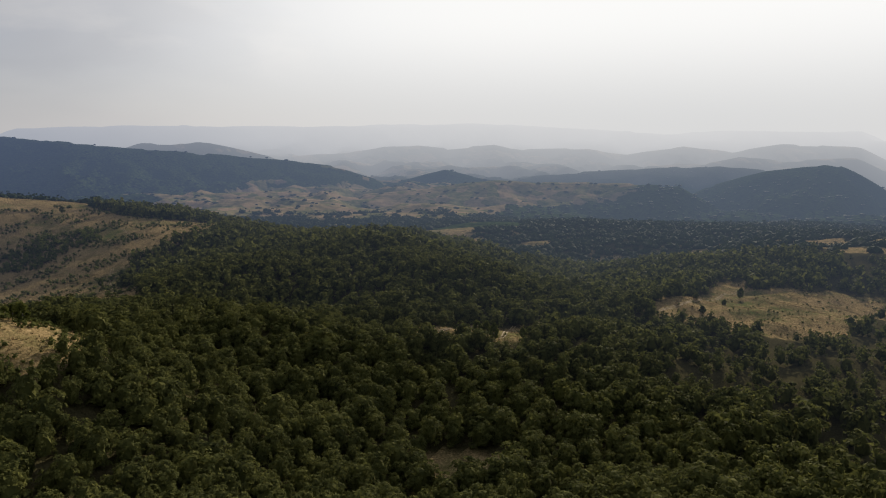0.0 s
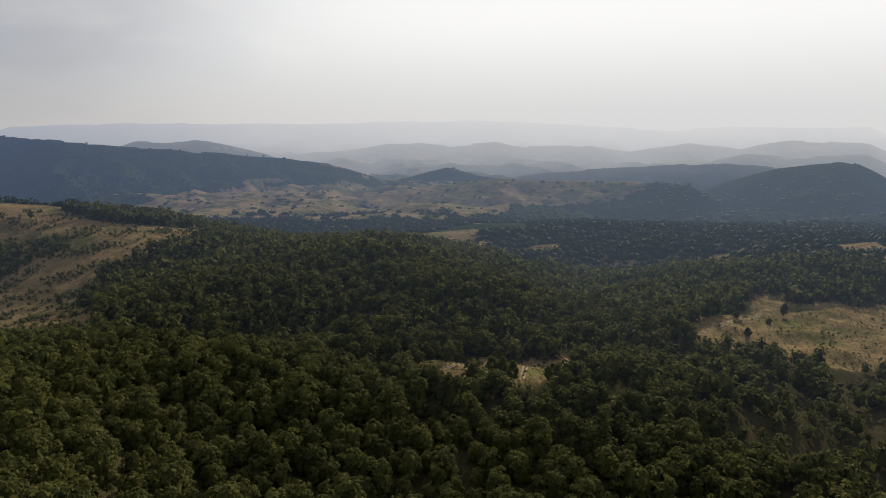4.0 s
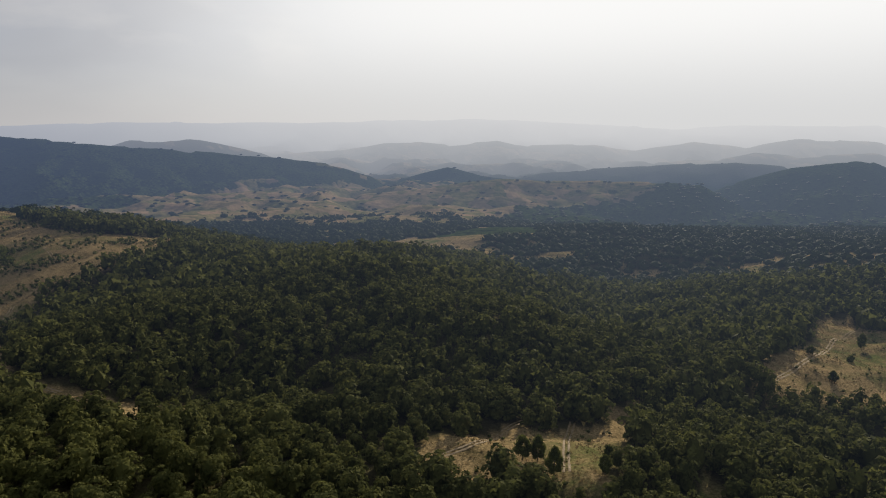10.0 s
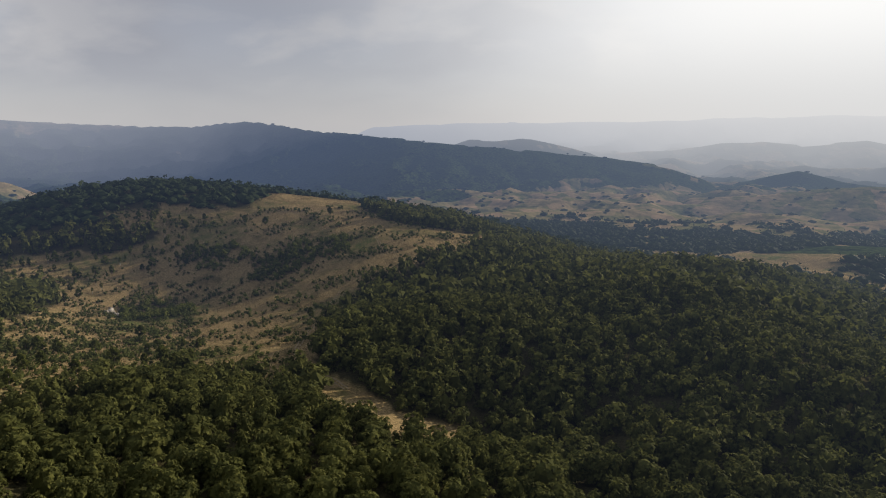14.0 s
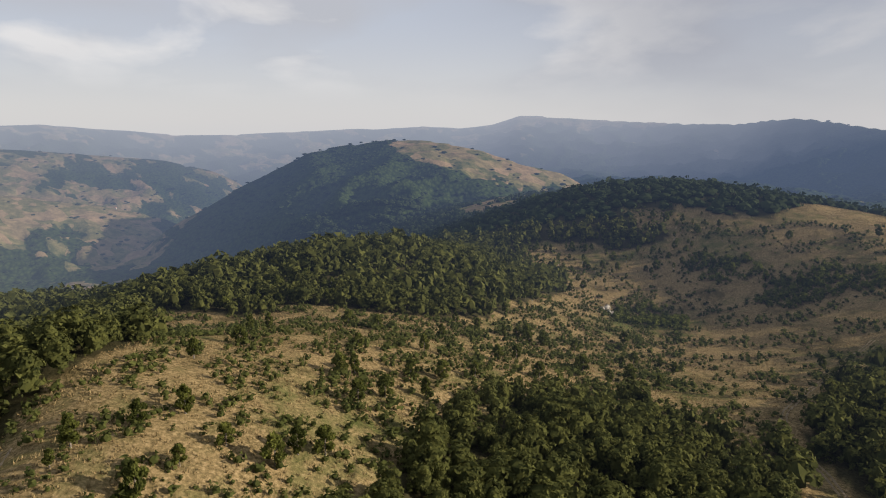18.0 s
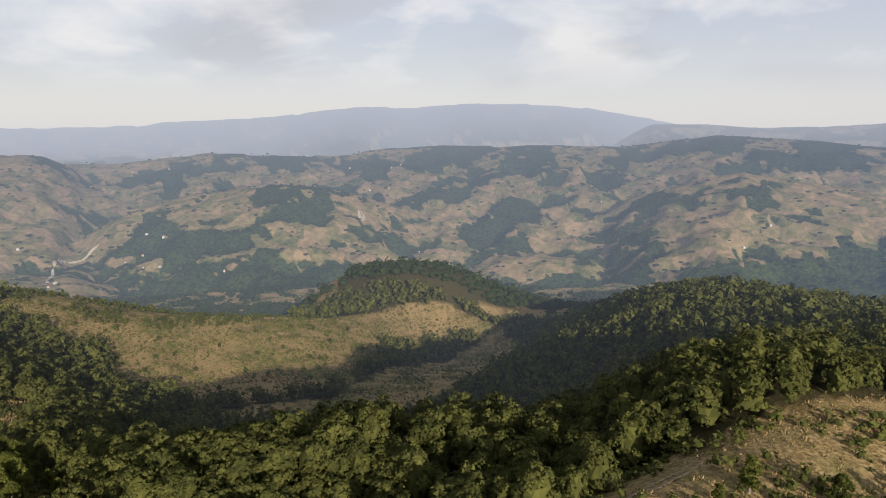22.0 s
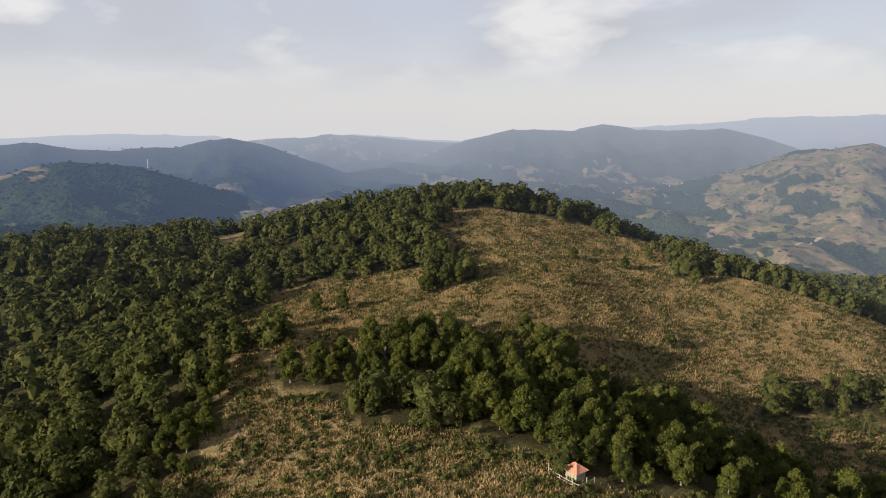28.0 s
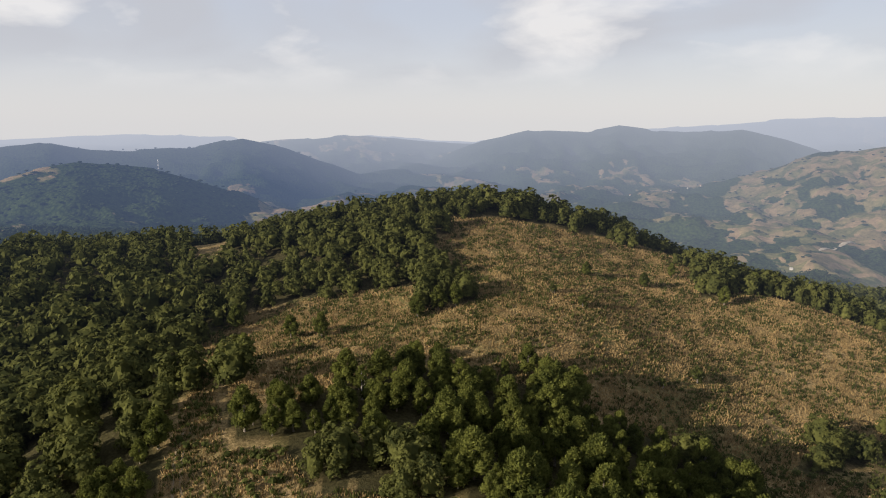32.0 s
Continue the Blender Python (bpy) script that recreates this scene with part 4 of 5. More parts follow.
def box_part(name, size, at, mat, parent, label="", turn=0.0, bevel=0.0):
    bm = bmesh.new()
    bmesh.ops.create_cube(bm, size=1)
    bmesh.ops.scale(bm, vec=size, verts=bm.verts)
    if bevel:
        bmesh.ops.bevel(bm, geom=bm.edges[:], offset=bevel, segments=1, affect="EDGES")
    bmesh.ops.rotate(bm, cent=(0, 0, 0), matrix=Matrix.Rotation(turn, 3, "Z"), verts=bm.verts)
    bmesh.ops.translate(bm, vec=at, verts=bm.verts)
    return bm_part(name, bm, mat, parent, label)


def bm_part(name, bm, mat, parent, label=""):
    me = bpy.data.meshes.new(name)
    bm.to_mesh(me)
    bm.free()
    me.materials.append(mat)
    ob = new(name, me)
    ob.parent = parent
    return tagged(ob, label) if label else ob


def bark_material(name, dark, light):
    m, add = material(name)
    co = add("ShaderNodeTexCoord").outputs["Object"]
    n = add("ShaderNodeTexNoise", {"Vector": co, "Scale": 3.0, "Detail": 5.0, "Roughness": 0.7}).outputs["Fac"]
    b = add("ShaderNodeBsdfPrincipled", {"Base Color": ramp(add, n, [(0.3, dark), (0.7, light)]), "Roughness": 0.9})
    close(add, b.outputs[0])
    return m


BARK = bark_material("grey_bark", (0.06, 0.05, 0.04), (0.2, 0.17, 0.14))
PALE_BARK = bark_material("pale_bark", (0.12, 0.11, 0.09), (0.3, 0.28, 0.25))


def tubes(runs, sides=6):
    """Tapered tubes along runs of (x, y, z, radius)."""
    v, f = [], []
    for run in runs:
        base = len(v)
        for x, y, z, r in run:
            for k in range(sides):
                a = 2 * math.pi * k / sides
                v.append((x + r * math.cos(a), y + r * math.sin(a), z))
        for i in range(len(run) - 1):
            for k in range(sides):
                k2 = (k + 1) % sides
                f.append((base + i * sides + k, base + i * sides + k2, base + (i + 1) * sides + k2, base + (i + 1) * sides + k))
    return np.array(v), np.array(f)


def tree_frame(rg, tall, girth, bare):
    bend = rg.uniform(-0.04, 0.04, 2) * tall
    trunk = [(bend[0] * u * u, bend[1] * u * u, tall * u - 0.3, girth * (1.25 if u == 0 else 1) * (1 - 0.85 * u) + 0.02) for u in (0, 0.08, 0.3, 0.55, 0.8, 0.95)]
    runs = [trunk]
    for k in range(7):
        a, u = rg.uniform(0, 6.283), rg.uniform(bare, 0.8)
        ln = tall * 0.24 * (1.2 - u)
        x, y, z = bend[0] * u * u, bend[1] * u * u, tall * u - 0.3
        runs.append([(x, y, z, girth * 0.4 * (1 - u)), (x + ln * 0.5 * math.cos(a), y + ln * 0.5 * math.sin(a), z + ln * 0.35, girth * 0.25 * (1 - u)), (x + ln * math.cos(a), y + ln * math.sin(a), z + ln, 0.01)])
    return runs


def leafy(rg, tall, wide, bare, lobes, sprays, size, point):
    """A crown of lobes set in an egg-shaped hull, covered in sprays of leaves."""
    v0, f0 = ICO1
    tri, pts, outs = [], [], []
    for k in range(lobes):
        u = ((k + rg.uniform(0, 1)) / lobes) ** 0.9
        hull = wide * math.sin(math.pi * min(1, (u * 0.86 + 0.12))) ** (0.8 + point * 0.5) * (1 - 0.35 * point * u)
        a = k * 2.4 + rg.uniform(-0.4, 0.4)
        d = hull * rg.uniform(0.45, 0.75)
        c = np.array((d * math.cos(a), d * math.sin(a), tall * (bare + (1 - bare) * (0.1 + 0.8 * u))))
        rad = wide * rg.uniform(0.28, 0.46) * (1 - 0.45 * u * point)
        s = v0 * 0.82 * (1 + rg.uniform(-0.16, 0.16, (len(v0), 1))) * rad * (1, 1, 0.95 + 0.25 * point) + c
        tri.append(s[f0].reshape(-1, 3))
        n = max(1, int(sprays / lobes))
        dirs = rg.normal(size=(n, 3)) + (0.5 * math.cos(a), 0.5 * math.sin(a), 0.45)
        dirs /= np.linalg.norm(dirs, axis=1, keepdims=True)
        pts.append(c + dirs * rad * (1, 1, 0.95 + 0.25 * point) * rg.uniform(0.72, 1.15, (n, 1)))
        outs.append(dirs)
    p, d = np.concatenate(pts), np.concatenate(outs)
    n = len(p)
    up = d * 0.35 + (0, 0, 0.7) + rg.normal(size=(n, 3)) * 0.4
    up /= np.linalg.norm(up, axis=1, keepdims=True)
    side = np.cross(up, d + rg.normal(size=(n, 3)) * 0.45)
    side /= np.linalg.norm(side, axis=1, keepdims=True)
    s = size * rg.uniform(0.6, 1.35, (n, 1))
    tri.append(np.stack([p - side * s * 0.45 - up * s * 0.3, p + side * s * 0.45 - up * s * 0.3, p + up * s], 1).reshape(-1, 3))
    return np.concatenate(tri)


def make_tree(name, seed, tall, wide, bare, point, bark, leaf, label, lobes=18, sprays=2600, size=0.36):
    rg = np.random.RandomState(seed)
    top = new(name)
    v, f = tubes(tree_frame(rg, tall, 0.02 * tall + 0.04, max(bare, 0.25)))
    part("trunk", v, f, bark, top)
    v = leafy(rg, tall, wide, bare, lobes, sprays, size, point)
    part("crown", v, np.arange(len(v)).reshape(-1, 3), leaf, top)
    return tagged(top, label, "tree")


def make_bush(name, seed, leaf, label, point=0.3):
    rg = np.random.RandomState(seed)
    top = new(name)
    runs = [[(0.1 * math.cos(a), 0.1 * math.sin(a), -0.2, 0.05), (0.3 * math.cos(a), 0.3 * math.sin(a), 0.5, 0.02)] for a in (0, 1.3, 2.6, 4.0, 5.1)]
    v, f = tubes(runs, 5)
    part("stems", v, f, BARK, top)
    v = leafy(rg, 1.0, 0.42, 0.05, 8, 420, 0.125, point)
    part("foliage", v, np.arange(len(v)).reshape(-1, 3), leaf, top)
    return tagged(top, label, "bush")


HORNBEAM = leaf_material("hornbeam_leaves", (0.021, 0.029, 0.009), (0.132, 0.142, 0.034), thin=0.36)
YELLOWISH = leaf_material("light_leaves", (0.032, 0.042, 0.011), (0.135, 0.145, 0.036))
JUNIPER = leaf_material("shrub_leaves", (0.026, 0.034, 0.011), (0.10, 0.108, 0.033))
BEECHES = [make_tree("beech_tree", 100 + k, 10.0, 3.2 + 0.2 * k, 0.08, 0.25 + 0.15 * k, BARK, HORNBEAM, "dark green beech tree with a dense leafy crown") for k in range(4)]
LIGHT_TREES = [make_tree("hornbeam_tree", 120 + k, 10.0, 2.9, 0.08, 0.6, BARK, YELLOWISH, "yellowish green young hornbeam with a pointed crown") for k in range(2)]
ASPENS = [make_tree("aspen_tree", 130 + k, 10.0, 1.7, 0.38, 0.4, PALE_BARK, YELLOWISH, "slender aspen with a bare pale trunk", 10, 900, 0.42) for k in range(2)]
FIRS = [make_tree("meadow_tree", 140 + k, 6.0, 1.55 + 0.2 * k, 0.05, 0.9 - 0.25 * k, BARK, HORNBEAM, "small dark green tree standing alone on dry grass", 10, 800, 0.40) for k in range(4)]
BUSHES = [make_bush("meadow_bush", 150 + k, JUNIPER, "low green bush on the dry meadow", 0.2 + 0.3 * k) for k in range(3)]
protos = BEECHES + LIGHT_TREES + ASPENS + FIRS + BUSHES
grow = np.random.RandomState(11)


def set_at(proto, x, y, size, group, full):
    """A grown copy of a tree or bush, standing on the ground."""
    s = size / full
    z = float(height(np.array([x]), np.array([y]))[0])
    m = pose(x, y, z, 0, 0, grow.uniform(0, 360))
    ob = copy_thing(proto, m)
    w = s * grow.uniform(1.0, 1.3)
    ob.scale = (w, w, s)
    return tagged(ob, group=group)


MEADOW_MARGIN = [(-603, 504), (-614, 565), (-593, 620), (-542, 670), (-490, 650), (-480, 600), (-500, 540), (-480, 470)]
CREST_MARGIN = [(-370, 195), (-345, 225), (-360, 265), (-355, 330), (-420, 430), (-440, 400), (-400, 330), (-400, 230)]


def strew(poly, step, seed):
    x, y, rg = scatter(step, 700, seed)
    ok = inside(x, y, poly)
    return [(float(a), float(b), float(h)) for a, b, h in zip(x[ok], y[ok], rg.uniform(4.5, 9.0, int(ok.sum())))]


def plant_single():
    for x, y, h in MEADOW_TREES + SLOPE_TREES:
        set_at(FIRS[grow.randint(4)], x, y, min(h, 7.5) * 0.9, "single trees on the crest meadow", 6.0)
    for x, y, h in HOLLOW_TREES:
        set_at(FIRS[grow.randint(4)], x, y, min(h, 8.0), "trees round the hollow", 6.0)
    for x, y, h in strew(MEADOW_MARGIN, 14.0, 61) + strew(CREST_MARGIN, 11.0, 62):
        k = grow.rand()
        set_at(FIRS[grow.randint(4)] if k < 0.75 else ASPENS[grow.randint(2)], x, y, h, "trees on the meadow's margin", 6.0 if k < 0.75 else 10.0)
    for x, y, h in SUNNY_BUSHES:
        set_at(BUSHES[grow.randint(3)], x, y, min(h, 4.6) * 0.85, "bushes on the sunny slope", 1.0)
    for x, y, h in EAST_BUSHES:
        set_at(BEECHES[grow.randint(4)] if h > 6 else BUSHES[grow.randint(3)], x, y, min(h, 11), "trees and bushes round the east meadow", 10.0 if h > 6 else 1.0)
    for x, y, h in HILL_BUSHES:
        set_at((BEECHES + LIGHT_TREES)[grow.randint(6)] if h > 6 else BUSHES[grow.randint(3)], x, y, min(h, 9.0), "bushes and trees on the hill meadow", 10.0 if h > 6 else 1.0)
    # the wood's edge about the hut
    for x, y, h in EDGE_TREES:
        k = grow.rand()
        p = BEECHES[grow.randint(4)] if k < 0.76 else LIGHT_TREES[grow.randint(2)] if k < 0.97 else ASPENS[grow.randint(2)]
        set_at(p, x, y, h, "trees at the wood's edge", 10.0)


EDGE_TREES = near_edge_trees()
plant_single()
for p in protos:
    for o in (*p.children_recursive, p):
        bpy.data.objects.remove(o)


# ---- low growth of the meadows ----
def tuft_shape(seed, blades, spread, wide):
    rg = np.random.RandomState(seed)
    a, b = rg.uniform(0, 6.283, blades), rg.uniform(0, 6.283, blades)
    r = spread * np.sqrt(rg.uniform(0, 1, blades))
    c = np.stack([r * np.cos(a), r * np.sin(a), np.zeros(blades)], -1)
    s = np.stack([np.cos(b), np.sin(b), np.zeros(blades)], -1) * wide
    h = rg.uniform(0.5, 1.0, (blades, 1))
    tip = c + np.stack([np.cos(a) * 0.25, np.sin(a) * 0.25, np.ones(blades)], -1) * h
    return np.stack([c - s, c + s, tip], 1).reshape(-1, 3)


def sow(name, polys, step, seed, sizes, shapes, mat, label, thin=0.0, size_patch=60):
    x, y, rg = scatter(step, 680, seed)
    ok = np.zeros(len(x), bool)
    for p in polys:
        ok |= inside(x, y, p)
    ok &= waves(x, y, size_patch, seed, 3) + rg.uniform(-0.5, 0.5, len(x)) > thin
    x, y = x[ok], y[ok]
    s = rg.uniform(sizes[0], sizes[1], len(x))
    return woods(name, np.stack([x, y, height(x, y) - 0.08], -1), s, shapes, mat, seed, label)


DRY = leaf_material("dry_tufts", (0.11, 0.084, 0.040), (0.29, 0.215, 0.112), thin=0.10)
FERN = leaf_material("bracken_leaves", (0.12, 0.088, 0.04), (0.34, 0.24, 0.115), thin=0.15)
TUFTS = [tuft_shape(200 + k, 9, 0.55, 0.16) for k in range(4)]
LOW = [crown_shape(210 + k, False, 12, 0.36, 1.7) for k in range(4)]
tagged(sow("bracken", [HILL_MEADOW, HILL_MEADOW_WEST, TRACK_STRIP, HUT_GLADE, HUT_FORE, LOW_GLADE], 1.05, 301, (0.55, 1.3), TUFTS, FERN, "low green and brown bracken over the hilltop meadow", -0.8, 30), category="bracken")
CLUMPS = [tuft_shape(220 + k, 16, 0.7, 0.22) for k in range(4)]
tagged(sow("bracken_clumps", [HILL_MEADOW, HILL_MEADOW_WEST, TRACK_STRIP, HUT_GLADE, HUT_FORE, LOW_GLADE, GREEN_GLADE], 1.9, 305, (0.7, 1.5), CLUMPS, JUNIPER, "olive green bracken clumps standing in dry brown growth", -0.25, 24), category="bracken")
tagged(sow("dry_grass", [WEST_MEADOW, MEADOW_BRIDGE, CREST_MEADOW, NOSE_MEADOW, NOSE_FORE, SUNNY_SLOPE, SUNNY_BACK, MEADOW_TOP, EAST_MEADOW, EAST_MEADOW_END, VALLEY_STRIP, VALLEY_NECK], 2.0, 302, (0.4, 0.95), TUFTS, DRY, "dry straw-coloured grass tufts on the meadows", -0.35, 40), category="grass")
tagged(sow("low_shrubs", [CREST_MEADOW, NOSE_MEADOW, NOSE_FORE, TRACK_STRIP, HUT_GLADE, LOW_GLADE], 2.5, 303, (0.6, 2.4), LOW, JUNIPER, "low juniper and thorn shrubs scattered over dry grass", 0.06, 26), category="shrubs")
tagged(sow("meadow_shrubs", [WEST_MEADOW, MEADOW_BRIDGE], 4.0, 307, (0.8, 3.4), LOW, JUNIPER, "dark thorn shrubs in scattered groups on pale dry grass", 0.24, 55), category="shrubs")
tagged(sow("hill_shrubs", [HILL_MEADOW, HILL_MEADOW_WEST, SUNNY_SLOPE, SUNNY_BACK, EAST_MEADOW, EAST_MEADOW_END, VALLEY_STRIP, BARE_SLOPE], 6.0, 304, (0.6, 1.8), LOW, JUNIPER, "small green shrubs dotted over the hill meadow", 0.25, 30), category="shrubs")

tagged(sow("slope_shrubs", [SUNNY_SLOPE, SUNNY_BACK, VALLEY_FLOOR], 5.5, 309, (0.8, 2.8), LOW, YELLOWISH, "green thorn shrubs dotted over the dry sunny slope", 0.2, 45), category="shrubs")
tagged(sow("slope_grass", [SUNNY_SLOPE, SUNNY_BACK, VALLEY_FLOOR], 2.6, 310, (0.6, 1.3), CLUMPS, YELLOWISH, "yellowish green grass tufts on the dry sunny slope", -0.1, 50), category="grass")

THICKET = [crown_shape(230 + k, False, 60, 0.17, 1.2) for k in range(4)]
tagged(sow("thicket", [SUNNY_CREST], 4.6, 306, (2.2, 4.6), THICKET, JUNIPER, "green thorn thicket along the crest of the dry slope", -0.15, 60), category="thicket")
tagged(sow("hedges", [HEDGE_ROW, HEDGE_BANK, HOLLOW_SCRUB], 4.2, 308, (2.4, 6.0), THICKET, HORNBEAM, "dark green hedge of thorn and small trees in the dry meadow", -0.55, 40), category="hedge")

# ---- the hut and its fence ----
def plaster():
    m, add = material("old_plaster")
    co = add("ShaderNodeTexCoord").outputs["Object"]
    n = add("ShaderNodeTexNoise", {"Vector": co, "Scale": 2.2, "Detail": 6.0, "Roughness": 0.7}).outputs["Fac"]
    b = add("ShaderNodeBsdfPrincipled", {"Base Color": ramp(add, n, [(0.3, (0.16, 0.165, 0.11)), (0.7, (0.31, 0.31, 0.23))]), "Roughness": 0.9})
    close(add, b.outputs[0])
    return m


def tile_material():
    m, add = material("red_tiles")
    r = add("ShaderNodeObjectInfo").outputs["Random"]
    co = add("ShaderNodeTexCoord").outputs["Object"]
    n = add("ShaderNodeTexNoise", {"Vector": co, "Scale": 5.0, "Detail": 4.0}).outputs["Fac"]
    f = calc(add, "ADD", calc(add, "MULTIPLY", r, 0.5), calc(add, "MULTIPLY", n, 0.5))
    b = add("ShaderNodeBsdfPrincipled", {"Base Color": ramp(add, f, [(0.2, (0.32, 0.12, 0.075)), (0.8, (0.48, 0.22, 0.14))]), "Roughness": 0.8})
    close(add, b.outputs[0])
    return m


PLASTER, TILE = plaster(), tile_material()
PLANK = bark_material("weathered_wood", (0.16, 0.13, 0.10), (0.40, 0.35, 0.28))
HUT_AT = (-10.0, 83.0)


def make_hut():
    z = float(height(np.array([HUT_AT[0]]), np.array([HUT_AT[1]]))[0])
    hut = new("hut")
    hut.matrix_world = pose(HUT_AT[0], HUT_AT[1], z, 0, 0, -14) @ Matrix.Scale(1.3, 4)
    box_part("plinth", (2.7, 2.5, 0.7), (0, 0, -0.1), EARTH, hut, "grey stone plinth", bevel=0.03)
    for sx in (-1, 1):
        box_part("side_wall", (0.14, 2.3, 1.55), (sx * 1.2, 0, 1.0), PLASTER, hut, bevel=0.01)
    for sy in (-1, 1):
        w = box_part("end_wall", (2.26, 0.14, 1.55), (0, sy * 1.1, 1.0), PLASTER, hut, bevel=0.01)
        box_part("door" if sy > 0 else "shutter", (0.75, 0.05, 1.35) if sy > 0 else (0.6, 0.05, 0.6), (0.35 if sy > 0 else 0, sy * 1.185, 0.98 if sy > 0 else 1.15), PLANK, w, "weathered plank")
    # hipped roof with courses of tiles
    over, rise, eave = 1.62, 1.15, 1.74
    bm = bmesh.new()
    ridge = 0.25
    base = [bm.verts.new(p) for p in ((-over, -over * 0.93, eave), (over, -over * 0.93, eave), (over, over * 0.93, eave), (-over, over * 0.93, eave))]
    low = [bm.verts.new((v.co.x * 0.96, v.co.y * 0.96, eave - 0.1)) for v in base]
    a, b = bm.verts.new((-ridge, 0, eave + rise)), bm.verts.new((ridge, 0, eave + rise))
    bm.faces.new((base[0], base[1], b, a))
    bm.faces.new((base[1], base[2], b))
    bm.faces.new((base[2], base[3], a, b))
    bm.faces.new((base[3], base[0], a))
    for k in range(4):
        bm.faces.new((low[k], low[(k + 1) % 4], base[(k + 1) % 4], base[k]))
    bm.faces.new(low[::-1])
    roof = bm_part("roof", bm, TILE, hut, "red clay tiled hipped roof")
    proto = None
    faces = (((-over, -over * 0.93), (over, -over * 0.93), -ridge, ridge, (0, -1)), ((over, over * 0.93), (-over, over * 0.93), ridge, -ridge, (0, 1)))
    for (x0, y0), (x1, y1), tx0, tx1, _ in faces:
        for c in range(6):
            u = c / 6
            ax, bx = x0 + (tx0 - x0) * u, x1 + (tx1 - x1) * u
            y, zz = y0 * (1 - u), eave + rise * u
            n = max(3, int(abs(bx - ax) / 0.3))
            for i in range(n):
                x = ax + (bx - ax) * (i + 0.5) / n
                if proto is None:
                    t = bmesh.new()
                    bmesh.ops.create_cube(t, size=1)
                    bmesh.ops.scale(t, vec=(0.24, 0.34, 0.05), verts=t.verts)
                    bmesh.ops.bevel(t, geom=[e for e in t.edges if abs(e.verts[0].co.y - e.verts[1].co.y) > 0.1], offset=0.015, segments=1, affect="EDGES")
                    ob = bm_part("tile", t, TILE, roof)
                    proto = ob
                else:
                    ob = new("tile", proto.data)
                    ob.parent = roof
                ob.matrix_basis = pose(x, y * 0.985, zz + 0.05, math.degrees(math.atan2(rise, over * 0.93)) * (-1 if y0 > 0 else 1), 0, 0)
    # ridge and hips
    runs = [((-ridge, 0, eave + rise + 0.04), (ridge, 0, eave + rise + 0.04))] + [((v0, v1, eave + 0.03), (math.copysign(ridge, v0), 0, eave + rise + 0.04)) for v0 in (-over, over) for v1 in (-over * 0.93, over * 0.93)]
    for p, q in runs:
        p, q = Vector(p), Vector(q)
        t = bmesh.new()
        bmesh.ops.create_cone(t, segments=8, radius1=0.09, radius2=0.09, depth=(q - p).length, cap_ends=True)
        bmesh.ops.transform(t, matrix=Matrix.Translation((p + q) / 2) @ (q - p).to_track_quat("Z", "Y").to_matrix().to_4x4(), verts=t.verts)
        bm_part("ridge_cap", t, TILE, roof, "row of curved ridge tiles")
    tagged(hut, "small plastered hut with a red tiled roof in a glade", "hut")
    fence = new("fence")
    fence.matrix_world = pose(HUT_AT[0] + 0.6, HUT_AT[1] - 0.2, z, 0, 0, -14) @ Matrix.Scale(1.3, 4)
    ring = [(-3.6, 2.6), (-2.3, 2.75), (-1.0, 2.8), (0.6, 2.8), (2.0, 2.75), (3.4, 2.5), (3.5, 0.6), (3.5, -1.4), (-3.7, 0.8), (-3.7, -1.2)]
    for k, (x, y) in enumerate(ring):
        tall = 1.5 + 0.35 * ((k * 7) % 3)
        box_part("post", (0.13, 0.13, tall), (x, y, tall / 2 - 0.25), PLANK, fence, bevel=0.015)
    for i, j in ((0, 1), (1, 2), (2, 3), (3, 4), (4, 5), (5, 6), (6, 7), (0, 8), (8, 9)):
        for h in (0.55, 1.05):
            (x0, y0), (x1, y1) = ring[i], ring[j]
            ln = math.hypot(x1 - x0, y1 - y0)
            box_part("rail", (ln + 0.15, 0.05, 0.1), ((x0 + x1) / 2, (y0 + y1) / 2, h), PLANK, fence, turn=math.atan2(y1 - y0, x1 - x0))
    tagged(fence, "weathered wooden post and rail fence round the hut", "fence")


make_hut()


# ---- rocks of the hollow ----
def rock_material():
    m, add = material("limestone")
    co = add("ShaderNodeTexCoord").outputs["Object"]
    n = add("ShaderNodeTexNoise", {"Vector": co, "Scale": 1.3, "Detail": 8.0, "Roughness": 0.7}).outputs["Fac"]
    bump = add("ShaderNodeBump", {"Height": n, "Strength": 0.8, "Distance": 0.3})
    b = add("ShaderNodeBsdfPrincipled", {"Base Color": ramp(add, n, [(0.3, (0.09, 0.08, 0.07)), (0.65, (0.27, 0.25, 0.22))]), "Roughness": 0.9, "Normal": bump.outputs[0]})
    close(add, b.outputs[0])
    return m


LIMESTONE = rock_material()


def make_rocks():
    rg = np.random.RandomState(17)
    v0, f0 = ico(3)
    for k in range(16):
        d = v0 + 0.0
        for _ in range(9):
            n = rg.normal(size=3)
            n /= np.linalg.norm(n)
            c = rg.uniform(0.55, 0.9)
            over = np.maximum(d @ n - c, 0)
            d = d - over[:, None] * n
        s = rg.uniform(0.9, 3.2) * np.array((1, rg.uniform(0.7, 1.2), rg.uniform(0.6, 1.1)))
        x, y = ROCKS_AT[0] + rg.uniform(-9, 9), ROCKS_AT[1] + rg.uniform(-5, 5)
        ob = mesh_object("boulder", d * s, f0, [LIMESTONE], False)
        ob.matrix_world = pose(x, y, float(height(np.array([x]), np.array([y]))[0]) + s[2] * 0.25, 0, 0, rg.uniform(0, 360))
        tagged(ob, "pale grey limestone boulder at the hollow's edge", "rock", "rocks of the hollow")


make_rocks()


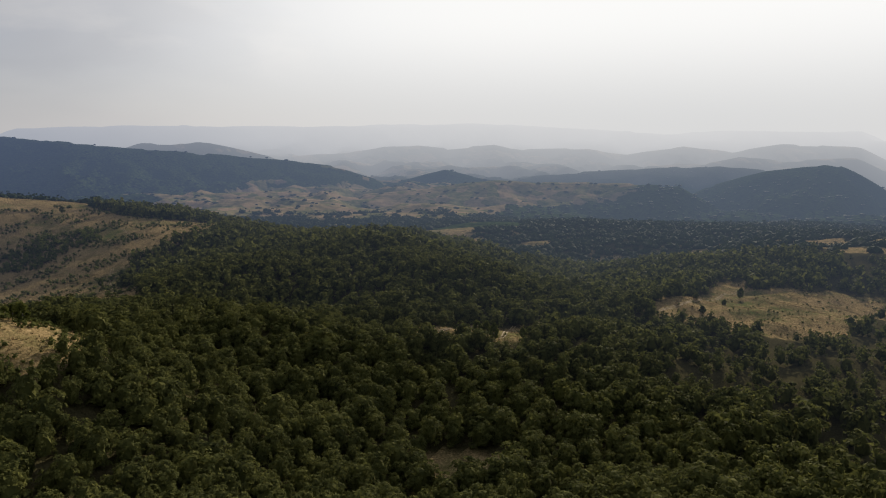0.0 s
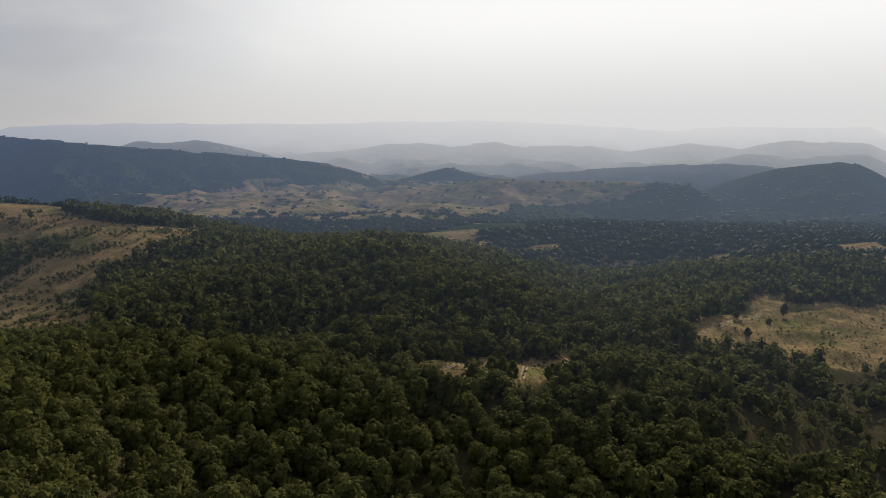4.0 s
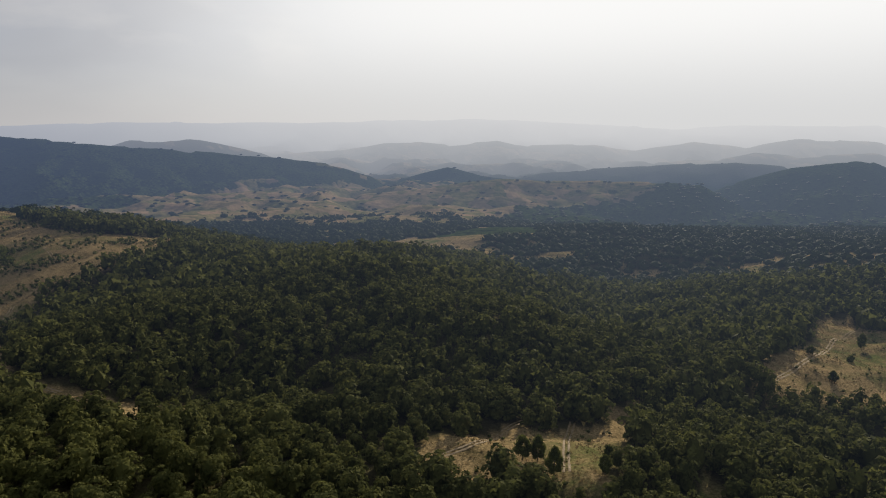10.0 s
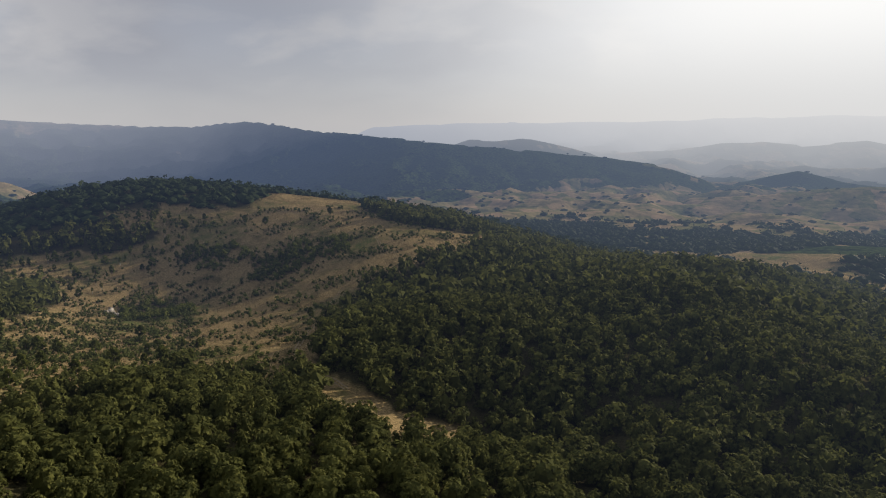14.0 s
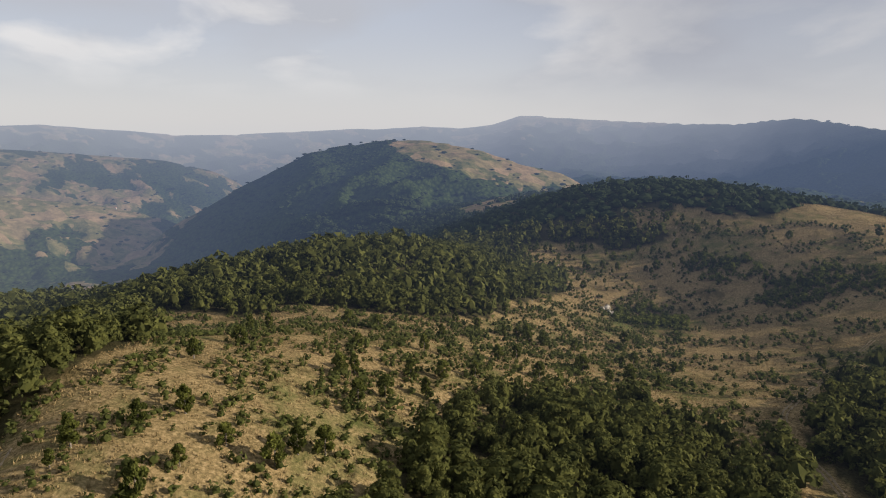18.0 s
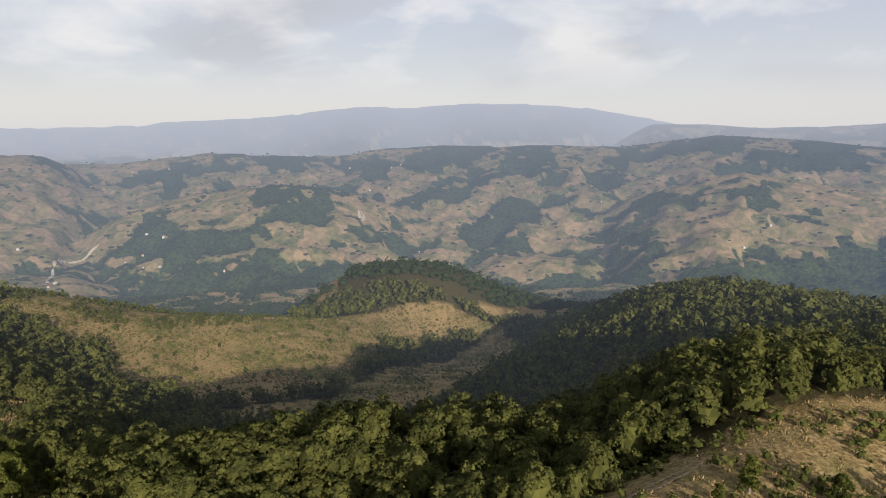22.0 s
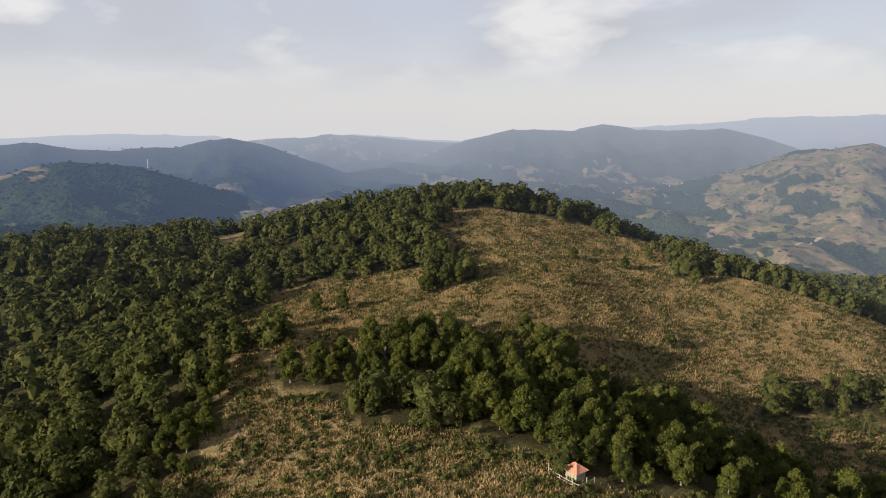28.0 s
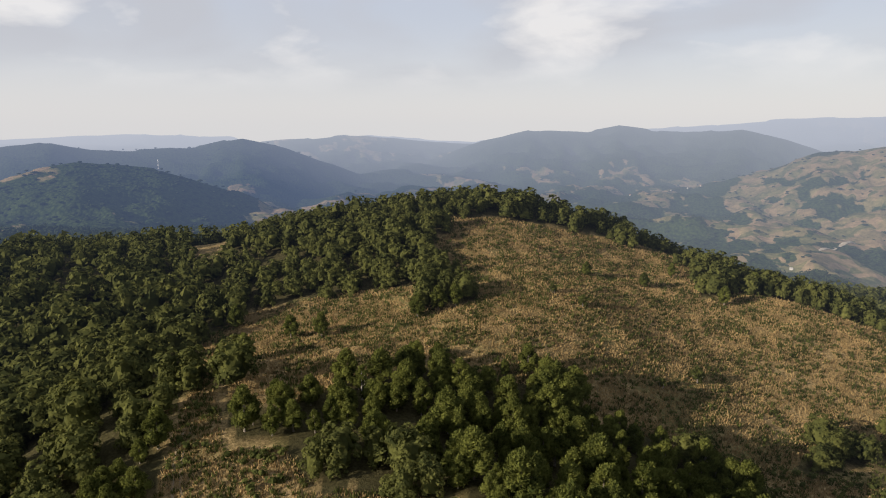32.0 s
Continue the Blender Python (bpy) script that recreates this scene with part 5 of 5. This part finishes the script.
# ---- far houses ----
def plain_far(name, col):
    m, add = material(name)
    geo = add("ShaderNodeNewGeometry").outputs["Position"]
    n = add("ShaderNodeTexNoise", {"Vector": geo, "Scale": 0.6, "Detail": 3.0}).outputs["Fac"]
    b = add("ShaderNodeBsdfPrincipled", {"Base Color": ramp(add, n, [(0.2, tuple(c * 0.8 for c in col)), (0.8, col)]), "Roughness": 0.85})
    close(add, with_painted_haze(add, b.outputs[0], geo))
    return m


def make_houses():
    rg = np.random.RandomState(23)
    wall_m, roof_ms = plain_far("far_plaster", (0.42, 0.40, 0.36)), [plain_far("far_red_roof", (0.42, 0.16, 0.09)), plain_far("far_grey_roof", (0.3, 0.28, 0.27))]
    protos = []
    for k in range(4):
        w, d, h, g = (9, 7, 5, 3.2), (12, 8, 6, 3.6), (8, 8, 4.5, 3.0), (14, 7, 4, 2.8)
        w, d, h, g = (w, d, h, g)[k]
        top = new("farmhouse")
        body = box_part("wall", (w, d, h + 3), (0, 0, h / 2 - 1.5), wall_m, top)
        for sx in (-0.28, 0.02, 0.3):
            box_part("window", (1.2, 0.12, 1.4), (sx * w, -d / 2 - 0.03, h * 0.6), roof_ms[1], body, "dark window")
        bm = bmesh.new()
        p = [bm.verts.new(q) for q in ((-w / 2 - 0.6, -d / 2 - 0.7, h - 0.2), (w / 2 + 0.6, -d / 2 - 0.7, h - 0.2), (w / 2 + 0.6, d / 2 + 0.7, h - 0.2), (-w / 2 - 0.6, d / 2 + 0.7, h - 0.2), (-w / 2 - 0.6, 0, h + g), (w / 2 + 0.6, 0, h + g))]
        for q in ((0, 1, 5, 4), (2, 3, 4, 5), (0, 4, 3), (1, 2, 5), (3, 2, 1, 0)):
            bm.faces.new([p[i] for i in q])
        roof = bm_part("roof", bm, roof_ms[k % 2], top)
        box_part("chimney", (0.7, 0.7, 1.6), (w * 0.25, 0.8, h + g), wall_m, roof)
        tagged(top, "white farmhouse with a %s gabled roof among fields" % ("red tiled" if k % 2 == 0 else "grey"), "house", "farmhouses of the far valley")
        protos.append(top)
    for x, y in VALLEY_HOUSES + HILL_HOUSES:
        z = float(height(np.array([float(x)]), np.array([float(y)]))[0])
        ob = copy_thing(protos[rg.randint(4)], pose(x, y, z, 0, 0, rg.uniform(0, 360)))
        ob.scale = (0.55, 0.55, 0.55)
    for p in protos:
        for o in (*p.children_recursive, p):
            bpy.data.objects.remove(o)


make_houses()


# ---- mast on the far hill ----
def make_mast():
    a = radians(MAST_BEARING)
    x, y = HUB[0] + 1990 * math.sin(a), HUB[1] + 1990 * math.cos(a)
    z = float(height(np.array([x]), np.array([y]))[0])
    steel = plain_far("far_steel", (0.6, 0.6, 0.6))
    mast = new("radio_mast")
    mast.matrix_world = pose(x, y, z)
    v, f = tubes([[(0, 0, -2, 1.0), (0, 0, 12, 0.8), (0, 0, 26, 0.35)]], 6)
    part("pole", v, f, steel, mast)
    for h in (14, 19, 23):
        box_part("antenna", (2.2, 0.5, 1.6), (0, 0, h), steel, mast)
    tagged(mast, "slim pale radio mast on a wooded hilltop", "mast")


MAST_BEARING = 117.0
make_mast()
